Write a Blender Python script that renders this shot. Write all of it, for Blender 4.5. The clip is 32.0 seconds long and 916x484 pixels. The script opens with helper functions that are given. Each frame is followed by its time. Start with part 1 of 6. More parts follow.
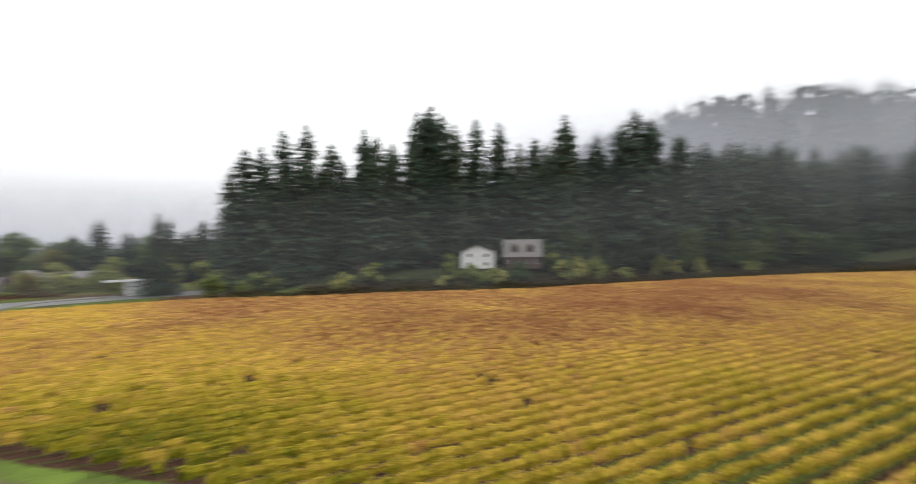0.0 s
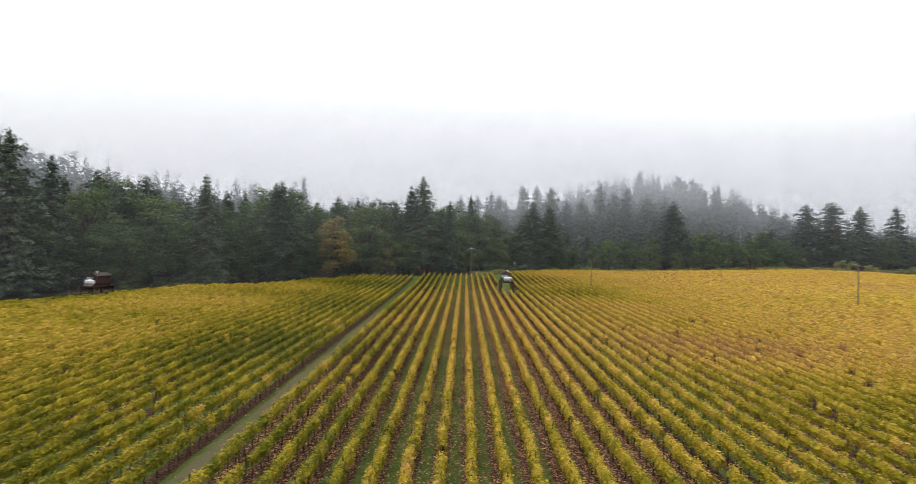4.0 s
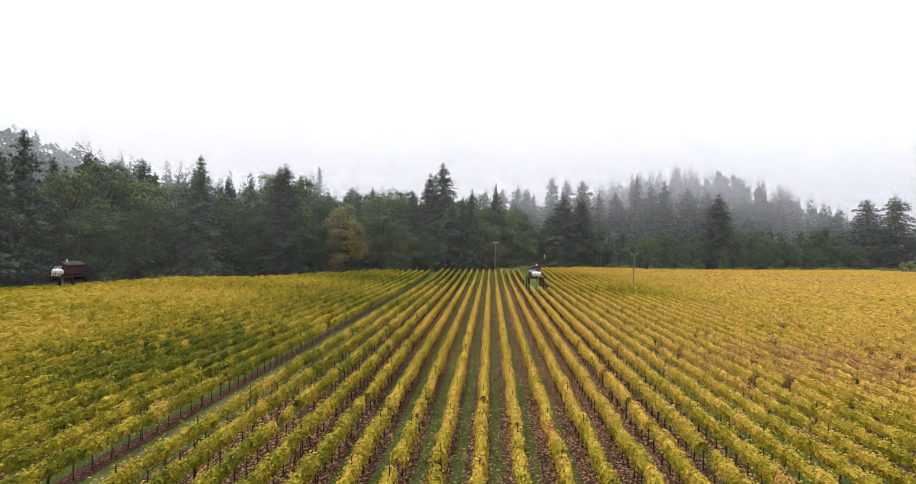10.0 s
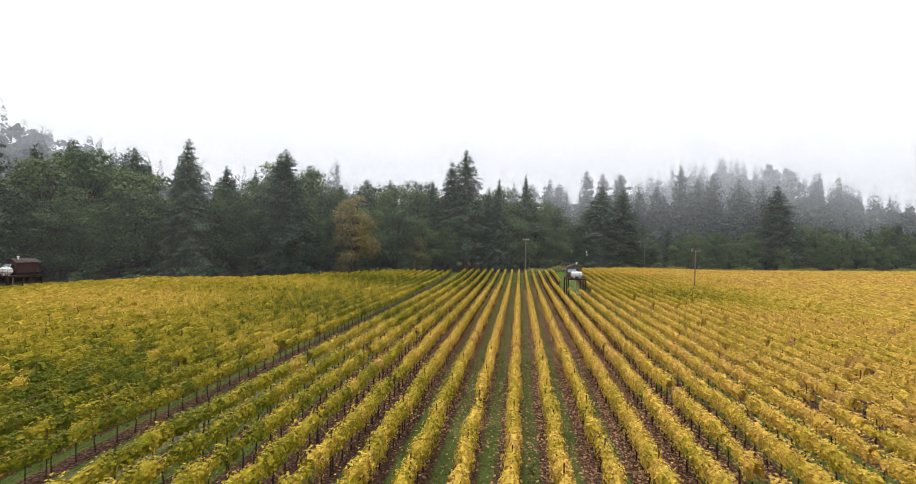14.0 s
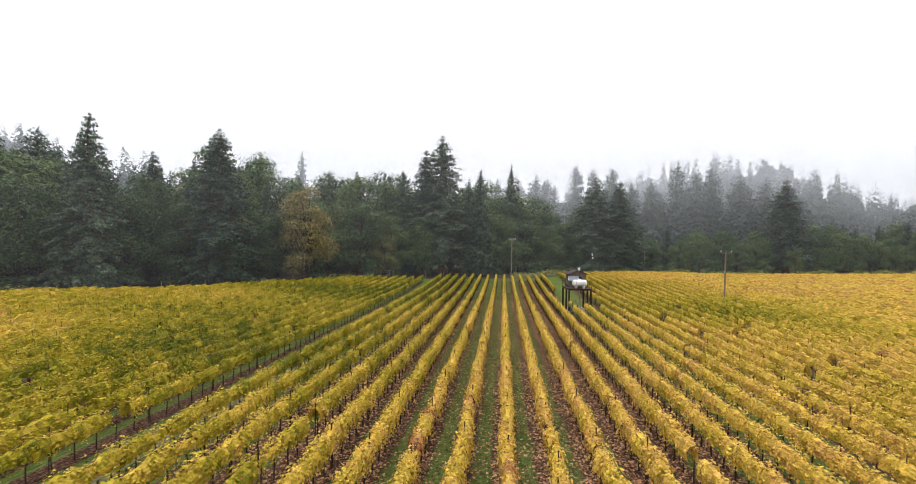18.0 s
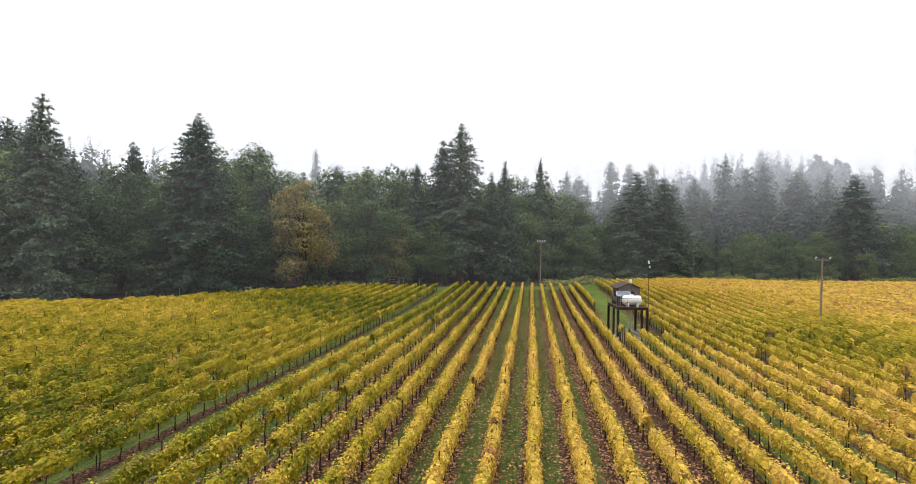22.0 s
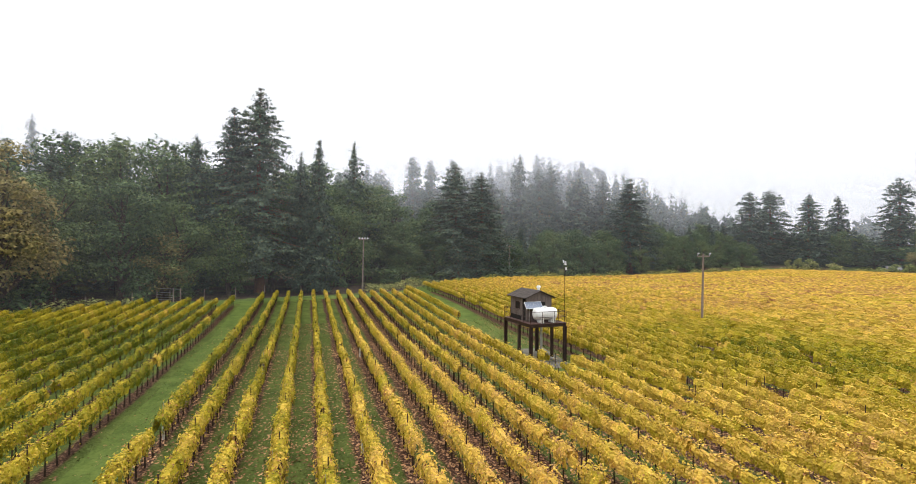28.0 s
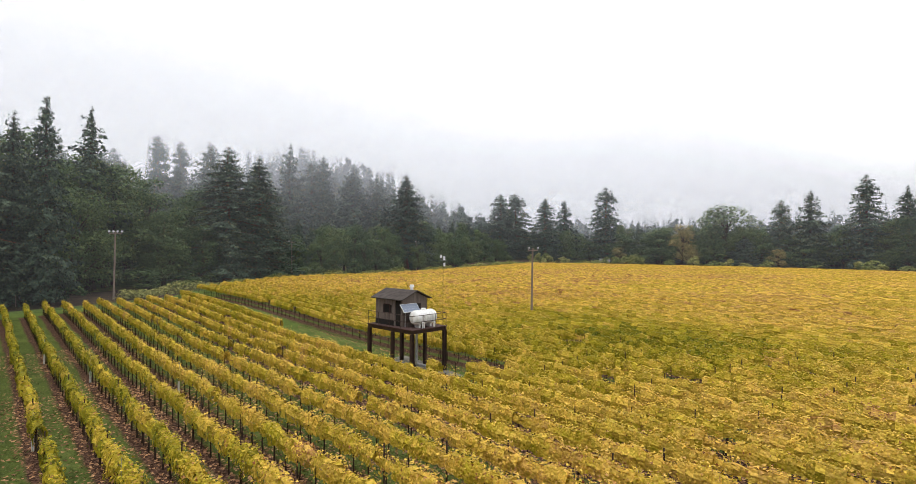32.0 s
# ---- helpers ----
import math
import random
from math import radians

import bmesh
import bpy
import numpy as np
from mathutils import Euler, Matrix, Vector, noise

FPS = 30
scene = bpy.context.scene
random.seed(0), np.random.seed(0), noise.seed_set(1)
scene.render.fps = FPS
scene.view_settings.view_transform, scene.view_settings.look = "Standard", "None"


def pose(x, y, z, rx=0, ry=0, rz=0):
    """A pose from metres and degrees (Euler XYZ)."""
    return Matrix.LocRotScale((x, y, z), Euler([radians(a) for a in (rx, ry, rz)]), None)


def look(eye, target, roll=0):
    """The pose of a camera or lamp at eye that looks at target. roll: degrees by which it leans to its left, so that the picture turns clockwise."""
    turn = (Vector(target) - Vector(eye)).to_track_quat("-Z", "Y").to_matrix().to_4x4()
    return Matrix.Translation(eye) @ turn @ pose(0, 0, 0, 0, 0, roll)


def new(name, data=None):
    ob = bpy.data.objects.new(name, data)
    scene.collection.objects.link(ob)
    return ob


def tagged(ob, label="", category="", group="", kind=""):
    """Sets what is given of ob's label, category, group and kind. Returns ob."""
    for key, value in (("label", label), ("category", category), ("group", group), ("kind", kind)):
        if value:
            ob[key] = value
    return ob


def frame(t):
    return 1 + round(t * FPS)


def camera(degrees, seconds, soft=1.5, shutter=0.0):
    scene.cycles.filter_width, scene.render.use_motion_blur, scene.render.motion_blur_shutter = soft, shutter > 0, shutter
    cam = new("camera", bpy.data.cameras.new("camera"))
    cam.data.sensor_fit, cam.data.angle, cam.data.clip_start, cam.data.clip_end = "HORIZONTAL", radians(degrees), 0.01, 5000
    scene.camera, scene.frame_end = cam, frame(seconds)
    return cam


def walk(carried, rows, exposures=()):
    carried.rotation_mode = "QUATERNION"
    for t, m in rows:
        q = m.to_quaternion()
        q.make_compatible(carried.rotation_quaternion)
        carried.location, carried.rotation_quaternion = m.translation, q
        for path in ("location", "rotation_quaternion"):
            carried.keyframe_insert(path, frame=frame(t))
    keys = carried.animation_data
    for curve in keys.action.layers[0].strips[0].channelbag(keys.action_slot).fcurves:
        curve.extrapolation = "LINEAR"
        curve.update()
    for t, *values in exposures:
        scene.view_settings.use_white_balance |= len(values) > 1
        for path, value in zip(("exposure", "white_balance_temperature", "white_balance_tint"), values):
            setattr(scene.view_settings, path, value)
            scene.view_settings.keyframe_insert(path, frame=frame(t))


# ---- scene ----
cam = camera(81.5, 32.0, soft=0.8, shutter=0.35)
METRES, EYE, TILT, LEAN, TURN = 118.1, 14.31, 0.231, -0.386, -30.875
ROWS = [
    (0.0, 0.0, 0.0, 0.0, -0.0, -0.15, 1.02),
    (0.5, -0.0029, 0.0004, -0.0001, 34.66, 0.35, 0.54),
    (1.0, 0.0001, 0.0066, -0.0011, 56.13, 0.55, 0.39),
    (1.5, 0.0008, 0.007, -0.0011, 57.61, 0.56, 0.31),
    (2.0, -0.0009, 0.0044, -0.0008, 66.85, 0.57, -0.01),
    (2.5, -0.0012, 0.0057, -0.001, 88.97, 0.5, -0.31),
    (3.0, -0.0012, 0.0075, -0.0012, 94.18, 0.51, -0.36),
    (3.5, -0.0016, 0.0047, -0.0011, 100.8, 0.43, -0.57),
    (4.0, -0.0026, 0.0066, -0.0017, 121.63, 0.24, -0.67),
    (4.5, -0.004, 0.0074, -0.0019, 123.87, 0.13, -0.68),
    (6.5, -0.0328, -0.0074, -0.0042, 124.34, 0.13, -0.92),
    (7.0, -0.0446, -0.0137, -0.0074, 124.3, 0.16, -0.95),
    (7.5, -0.0578, -0.021, -0.0111, 124.23, 0.16, -0.97),
    (8.0, -0.0724, -0.0291, -0.0148, 124.24, 0.19, -0.99),
    (8.5, -0.0882, -0.0379, -0.0171, 124.3, 0.24, -1.01),
    (9.0, -0.1053, -0.0474, -0.0205, 124.34, 0.29, -1.03),
    (9.5, -0.1233, -0.0575, -0.0231, 124.41, 0.32, -1.05),
    (10.0, -0.142, -0.0682, -0.0256, 124.41, 0.37, -1.07),
    (10.5, -0.1611, -0.0791, -0.0272, 125.03, 0.39, -1.07),
    (11.0, -0.1796, -0.0895, -0.0284, 125.95, 0.38, -1.08),
    (11.5, -0.1969, -0.0993, -0.0302, 126.47, 0.41, -1.07),
    (12.0, -0.2143, -0.1093, -0.0328, 126.85, 0.42, -1.04),
    (12.5, -0.2325, -0.1205, -0.0353, 127.09, 0.46, -1.04),
    (13.0, -0.2512, -0.1325, -0.0368, 127.27, 0.49, -1.04),
    (13.5, -0.2703, -0.1451, -0.0372, 127.41, 0.51, -1.03),
    (14.0, -0.2898, -0.1579, -0.0377, 127.52, 0.54, -1.01),
    (14.5, -0.3096, -0.1711, -0.0377, 127.64, 0.54, -1.03),
    (16.5, -0.3914, -0.2232, -0.0376, 125.78, 0.64, -0.84),
    (17.0, -0.4134, -0.2366, -0.0377, 125.75, 0.67, -0.82),
    (17.5, -0.4353, -0.2496, -0.0377, 125.74, 0.68, -0.83),
    (18.0, -0.4563, -0.2619, -0.0374, 125.75, 0.71, -0.83),
    (18.5, -0.4764, -0.2734, -0.0374, 125.94, 0.7, -0.81),
    (19.0, -0.4952, -0.284, -0.0373, 125.99, 0.7, -0.82),
    (19.5, -0.513, -0.2941, -0.0371, 127.78, 0.7, -0.86),
    (20.0, -0.5296, -0.3036, -0.0364, 128.17, 0.7, -0.89),
    (20.5, -0.5448, -0.3127, -0.0338, 128.38, 0.72, -0.89),
    (21.0, -0.5582, -0.321, -0.0334, 128.52, 0.71, -0.89),
    (21.5, -0.5718, -0.3299, -0.0329, 128.62, 0.73, -0.89),
    (22.0, -0.5848, -0.3384, -0.0328, 128.73, 0.77, -0.91),
    (22.5, -0.5972, -0.3467, -0.0327, 128.85, 0.75, -0.9),
    (23.0, -0.6093, -0.355, -0.0331, 129.18, 0.78, -0.96),
    (23.5, -0.6218, -0.3637, -0.0332, 129.46, 0.74, -0.97),
    (24.0, -0.6356, -0.3731, -0.0333, 129.7, 0.75, -0.94),
    (24.5, -0.65, -0.3842, -0.0332, 126.2, 0.8, -0.92),
    (25.0, -0.662, -0.3963, -0.0332, 123.27, 0.9, -0.84),
    (25.5, -0.6709, -0.41, -0.0332, 121.15, 0.96, -0.74),
    (27.5, -0.6934, -0.4672, -0.0338, 110.23, 0.95, -0.44),
    (28.0, -0.698, -0.483, -0.0342, 105.22, 0.96, -0.27),
    (28.5, -0.7034, -0.4968, -0.0347, 102.8, 0.98, -0.17),
    (29.0, -0.709, -0.51, -0.035, 98.73, 0.92, -0.12),
    (29.5, -0.7153, -0.5221, -0.0354, 97.21, 0.87, -0.09),
    (30.0, -0.7219, -0.5321, -0.0357, 92.91, 0.84, -0.04),
    (30.5, -0.7293, -0.5428, -0.0359, 89.49, 0.78, -0.06),
    (31.0, -0.7368, -0.55, -0.0362, 87.15, 0.79, -0.02),
    (31.5, -0.7447, -0.5576, -0.0364, 81.43, 0.78, 0.05),
    (32.0, -0.7528, -0.5636, -0.0365, 78.9, 0.72, 0.05),
]
walk(cam, [(t, pose(0, 0, EYE, TILT, LEAN, TURN) @ pose(METRES * x, METRES * y, METRES * z, 90 + pitch, roll, yaw)) for t, x, y, z, yaw, pitch, roll in ROWS], [(0.0, -0.22), (1.0, -0.4), (2.0, -0.46), (3.5, -0.32), (5.0, -0.1), (9.0, 0.0), (16.0, 0.08), (25.0, 0.2), (28.0, 0.2), (32.0, -0.1)])

# ---- world, sun ----
world = bpy.data.worlds.new("overcast_sky")
scene.world = world
world.use_nodes = True
wn, wl = world.node_tree.nodes, world.node_tree.links
bg = wn["Background"]
sky = wn.new("ShaderNodeTexSky")
sky.sky_type, sky.sun_disc = "NISHITA", False
sky.sun_elevation, sky.sun_rotation = radians(78), radians(200)
sky.dust_density, sky.air_density = 6.0, 1.0
pale = wn.new("ShaderNodeHueSaturation")
pale.inputs["Saturation"].default_value, pale.inputs["Value"].default_value = 0.25, 0.1
cloud = wn.new("ShaderNodeMixRGB")
cloud.inputs[0].default_value = 0.82
# the overcast deck: grey-blue mist low over the horizon, white above
dome = wn.new("ShaderNodeTexCoord")
dome_xyz = wn.new("ShaderNodeSeparateXYZ")
drift = wn.new("ShaderNodeTexNoise")
drift.inputs["Scale"].default_value, drift.inputs["Detail"].default_value = 2.2, 4
wl.new(dome.outputs["Generated"], dome_xyz.inputs[0])
wl.new(dome.outputs["Generated"], drift.inputs["Vector"])
height = wn.new("ShaderNodeMath")
height.operation = "MULTIPLY_ADD"
height.inputs[1].default_value = 0.07
wl.new(drift.outputs[0], height.inputs[0])
wl.new(dome_xyz.outputs[2], height.inputs[2])
deck = wn.new("ShaderNodeValToRGB")
for el, (pos, col) in zip([deck.color_ramp.elements[0], deck.color_ramp.elements.new(0.12), deck.color_ramp.elements.new(0.2), deck.color_ramp.elements[-1]],
                          [(0.03, (0.47, 0.485, 0.525)), (0.075, (0.64, 0.645, 0.685)), (0.135, (0.84, 0.845, 0.865)), (0.24, (1.0, 1.01, 1.02))]):
    el.position, el.color = pos, (*col, 1)
wl.new(height.outputs[0], deck.inputs[0])
wl.new(deck.outputs[0], cloud.inputs[2])
wl.new(sky.outputs[0], pale.inputs["Color"])
wl.new(pale.outputs[0], cloud.inputs[1])
wl.new(cloud.outputs[0], bg.inputs[0])
bg.inputs[1].default_value = 1.6

sun = new("sun", bpy.data.lights.new("sun", "SUN"))
sun.data.energy, sun.data.angle, sun.data.color = 1.5, radians(40), (1.0, 0.97, 0.93)
sun.matrix_world = look((0, 0, 200), (14, 40, 0))

# ---- helpers of this scene ----
ROW, ROW0 = 1.83, 1.38            # spacing of the vine rows and y of row 0
RNG = np.random.default_rng(7)


def smooth(a):
    a = np.clip(a, 0, 1)
    return a * a * (3 - 2 * a)


def wave(x, y, s, seed=0):
    """Smooth noise in -1..1 from crossed sines."""
    r = np.random.default_rng(seed)
    out = 0.0
    for k in range(6):
        a, f, p = r.uniform(0, 6.28), r.uniform(0.6, 1.9) / s, r.uniform(0, 6.28)
        out = out + np.sin((x * np.cos(a) + y * np.sin(a)) * f * 2 + p)
    return out / 3.2


BANK = [(-400, 260), (15, 158), (33, 150), (62, 141), (92, 131), (162, 124), (219, 113), (300, 90), (420, 60)]


def bank_y(x):
    return np.interp(x, [p[0] for p in BANK], [p[1] for p in BANK])


def ground_z(x, y):
    x, y = np.asarray(x, float), np.asarray(y, float)
    z = 0.8 * smooth((-150 - x) / 38) * smooth((70 - y) / 40)
    d = y - bank_y(x)
    z = z + 6.0 * smooth(d / 18) * smooth((x - 30) / 30)
    z = z + 41 * np.exp(-((x + 432) ** 2 / 75 ** 2 + (y - 170) ** 2 / 78 ** 2))
    z = z + 24 * np.exp(-((x + 450) ** 2 / 70 ** 2 + (y - 80) ** 2 / 90 ** 2))
    z = z + 46 * np.exp(-((x + 260) ** 2 / 90 ** 2 + (y + 270) ** 2 / 100 ** 2))
    z = z + 22 * np.exp(-((x + 350) ** 2 / 70 ** 2 + (y + 100) ** 2 / 80 ** 2))
    z = z + 14 * np.exp(-((y - 375) / 72) ** 2) * smooth((x + 420) / 90) * smooth((-20 - x) / 110)
    u, v = -0.51 * (x - 415) + 0.86 * (y - 230), 0.86 * (x - 415) + 0.51 * (y - 230)
    z = z + 102 * np.exp(-(u ** 2 / 250 ** 2 + v ** 2 / 85 ** 2))
    return z


def gz(x, y):
    return float(ground_z(x, y))


def quad_mesh(name, q, mat, tone=None):
    """A mesh of loose faces: q of shape (n, corners, 3), or a list of such arrays."""
    sets = [s for s in (q if isinstance(q, list) else [q]) if len(s)]
    co = np.concatenate([np.asarray(s, np.float32).reshape(-1, 3) for s in sets])
    sizes = np.concatenate([np.full(len(s), s.shape[1], np.int32) for s in sets])
    me = bpy.data.meshes.new(name)
    me.vertices.add(len(co))
    me.vertices.foreach_set("co", co.ravel())
    me.loops.add(len(co))
    me.loops.foreach_set("vertex_index", np.arange(len(co), dtype=np.int32))
    me.polygons.add(len(sizes))
    me.polygons.foreach_set("loop_start", np.concatenate([[0], np.cumsum(sizes)[:-1]]).astype(np.int32))
    if tone is not None:
        a = me.attributes.new("tone", "FLOAT", "FACE")
        a.data.foreach_set("value", np.ascontiguousarray(tone, np.float32))
    me.update(calc_edges=True)
    me.materials.append(mat)
    return me


def leaf_quads(c, n, size, rng, long=1.0, jitter=0.25, corners=4):
    """Small bent faces at centres c, facing about n."""
    m = len(c)
    n = n / (np.linalg.norm(n, axis=1, keepdims=True) + 1e-9)
    r = rng.normal(size=(m, 3))
    u = np.cross(n, r)
    u /= np.linalg.norm(u, axis=1, keepdims=True) + 1e-9
    v = np.cross(n, u)
    s = (np.asarray(size) * rng.uniform(0.7, 1.3, m))[:, None] * 0.5
    q = np.empty((m, corners, 3))
    outline = ((-1, -0.35), (0.2, -1), (1, 0.3), (-0.15, 1)) if corners == 4 else ((-1.05, -0.6), (0.95, -0.75), (0.05, 1.15))
    for i, (a, b) in enumerate(outline):
        q[:, i] = c + u * s * long * (a + rng.uniform(-jitter, jitter, m)[:, None]) + v * s * (b + rng.uniform(-jitter, jitter, m)[:, None])
    q[:, 0] -= n * s * 0.35
    if corners == 4:
        q[:, 2] -= n * s * 0.35
    return q


def frustum_quads(p0, p1, r0, r1, sides=5):
    """Sides of tapered sticks from p0 to p1 (arrays of points), as loose faces."""
    p0, p1 = np.atleast_2d(p0).astype(float), np.atleast_2d(p1).astype(float)
    d = p1 - p0
    d /= np.linalg.norm(d, axis=1, keepdims=True) + 1e-9
    a = np.where(np.abs(d[:, 2:3]) > 0.9, [[1.0, 0, 0]], [[0, 0, 1.0]])
    u = np.cross(d, a)
    u /= np.linalg.norm(u, axis=1, keepdims=True) + 1e-9
    v = np.cross(d, u)
    r0, r1 = np.broadcast_to(r0, len(p0))[:, None], np.broadcast_to(r1, len(p0))[:, None]
    out = []
    for k in range(sides):
        a0, a1 = 2 * math.pi * k / sides, 2 * math.pi * (k + 1) / sides
        e0, e1 = u * math.cos(a0) + v * math.sin(a0), u * math.cos(a1) + v * math.sin(a1)
        out.append(np.stack([p0 + e0 * r0, p0 + e1 * r0, p1 + e1 * r1, p1 + e0 * r1], 1))
    return np.concatenate(out)


def part(name, data, material, parent=None, label=""):
    """Links a bmesh or a mesh as one object under a thing."""
    if isinstance(data, bmesh.types.BMesh):
        me = bpy.data.meshes.new(name)
        data.to_mesh(me)
        data.free()
        me.materials.append(material)
        data = me
    ob = new(name, data)
    if parent is not None:
        ob.parent = parent
    if label:
        ob["label"] = label
    return ob


def thing(name, x, y, z=0.0, turn=0.0, label="", category="", group=""):
    ob = new(name)
    ob.empty_display_size = 0.3
    ob.matrix_world = pose(x, y, z, 0, 0, turn)
    return tagged(ob, label, category, group)


def box(bm, x0, x1, y0, y1, z0, z1, bevel=0.0):
    made = bmesh.ops.create_cube(bm, size=1, matrix=Matrix.Translation(((x0 + x1) / 2, (y0 + y1) / 2, (z0 + z1) / 2)) @ Matrix.Diagonal((x1 - x0, y1 - y0, z1 - z0, 1)))
    if bevel:
        es = list({e for v in made["verts"] for e in v.link_edges})
        bmesh.ops.bevel(bm, geom=es, offset=bevel, segments=1, affect="EDGES")
    return bm


def boxm(*a, bevel=0.0):
    return box(bmesh.new(), *a, bevel=bevel)


def rod(bm, p0, p1, r0, r1=None, seg=8):
    p0, p1 = Vector(p0), Vector(p1)
    d = p1 - p0
    m = Matrix.Translation((p0 + p1) / 2) @ d.to_track_quat("Z", "Y").to_matrix().to_4x4()
    bmesh.ops.create_cone(bm, cap_ends=True, segments=seg, radius1=r0, radius2=r0 if r1 is None else r1, depth=d.length, matrix=m)
    return bm


def rodm(*a, **k):
    return rod(bmesh.new(), *a, **k)


def prism(bm, pts, y0, y1):
    """A closed outline in x, z drawn out from y0 to y1."""
    a = [bm.verts.new((x, y0, z)) for x, z in pts]
    b = [bm.verts.new((x, y1, z)) for x, z in pts]
    bm.faces.new(a)
    bm.faces.new(b[::-1])
    n = len(pts)
    for i in range(n):
        bm.faces.new((a[i], b[i], b[(i + 1) % n], a[(i + 1) % n]))
    bmesh.ops.recalc_face_normals(bm, faces=bm.faces)
    return bm


# ---- materials ----
def material(name, rough=0.8, metal=0.0, gloss=0.3):
    m = bpy.data.materials.new(name)
    m.use_nodes = True
    p = m.node_tree.nodes["Principled BSDF"]
    p.inputs["Roughness"].default_value, p.inputs["Metallic"].default_value = rough, metal
    if "Specular IOR Level" in p.inputs:
        p.inputs["Specular IOR Level"].default_value = gloss
    return m, m.node_tree.nodes, m.node_tree.links, p


def ramp(nodes, stops):
    r = nodes.new("ShaderNodeValToRGB")
    e = r.color_ramp.elements
    while len(e) < len(stops):
        e.new(0.5)
    for el, (pos, col) in zip(e, stops):
        el.position, el.color = pos, (*col, 1)
    return r


def surface(name, dark, light, scale=4.0, fine=40.0, rough=0.8, metal=0.0, bump=0.2, stretch=(1, 1, 1), mid=None):
    """A worn surface: two scales of noise between two colours, and fine relief."""
    m, n, l, p = material(name, rough, metal, 0.05 if rough > 0.94 else 0.3)
    co = n.new("ShaderNodeTexCoord")
    mp = n.new("ShaderNodeMapping")
    mp.inputs["Scale"].default_value = stretch
    l.new(co.outputs["Object"], mp.inputs[0])
    a, b = n.new("ShaderNodeTexNoise"), n.new("ShaderNodeTexNoise")
    a.inputs["Scale"].default_value, b.inputs["Scale"].default_value = scale, fine
    a.inputs["Detail"].default_value, b.inputs["Detail"].default_value = 5, 4
    l.new(mp.outputs[0], a.inputs[0])
    l.new(mp.outputs[0], b.inputs[0])
    mx = n.new("ShaderNodeMath")
    mx.operation = "MULTIPLY_ADD"
    mx.inputs[1].default_value = 0.45
    l.new(b.outputs[0], mx.inputs[0])
    sc = n.new("ShaderNodeMath")
    sc.operation = "MULTIPLY"
    sc.inputs[1].default_value = 0.55
    l.new(a.outputs[0], sc.inputs[0])
    l.new(sc.outputs[0], mx.inputs[2])
    stops = [(0.32, dark), (0.68, light)] if mid is None else [(0.3, dark), (0.5, mid), (0.7, light)]
    r = ramp(n, stops)
    l.new(mx.outputs[0], r.inputs[0])
    l.new(r.outputs[0], p.inputs["Base Color"])
    if bump:
        bp = n.new("ShaderNodeBump")
        bp.inputs["Strength"].default_value, bp.inputs["Distance"].default_value = bump, 0.02
        l.new(b.outputs[0], bp.inputs["Height"])
        l.new(bp.outputs[0], p.inputs["Normal"])
    return m


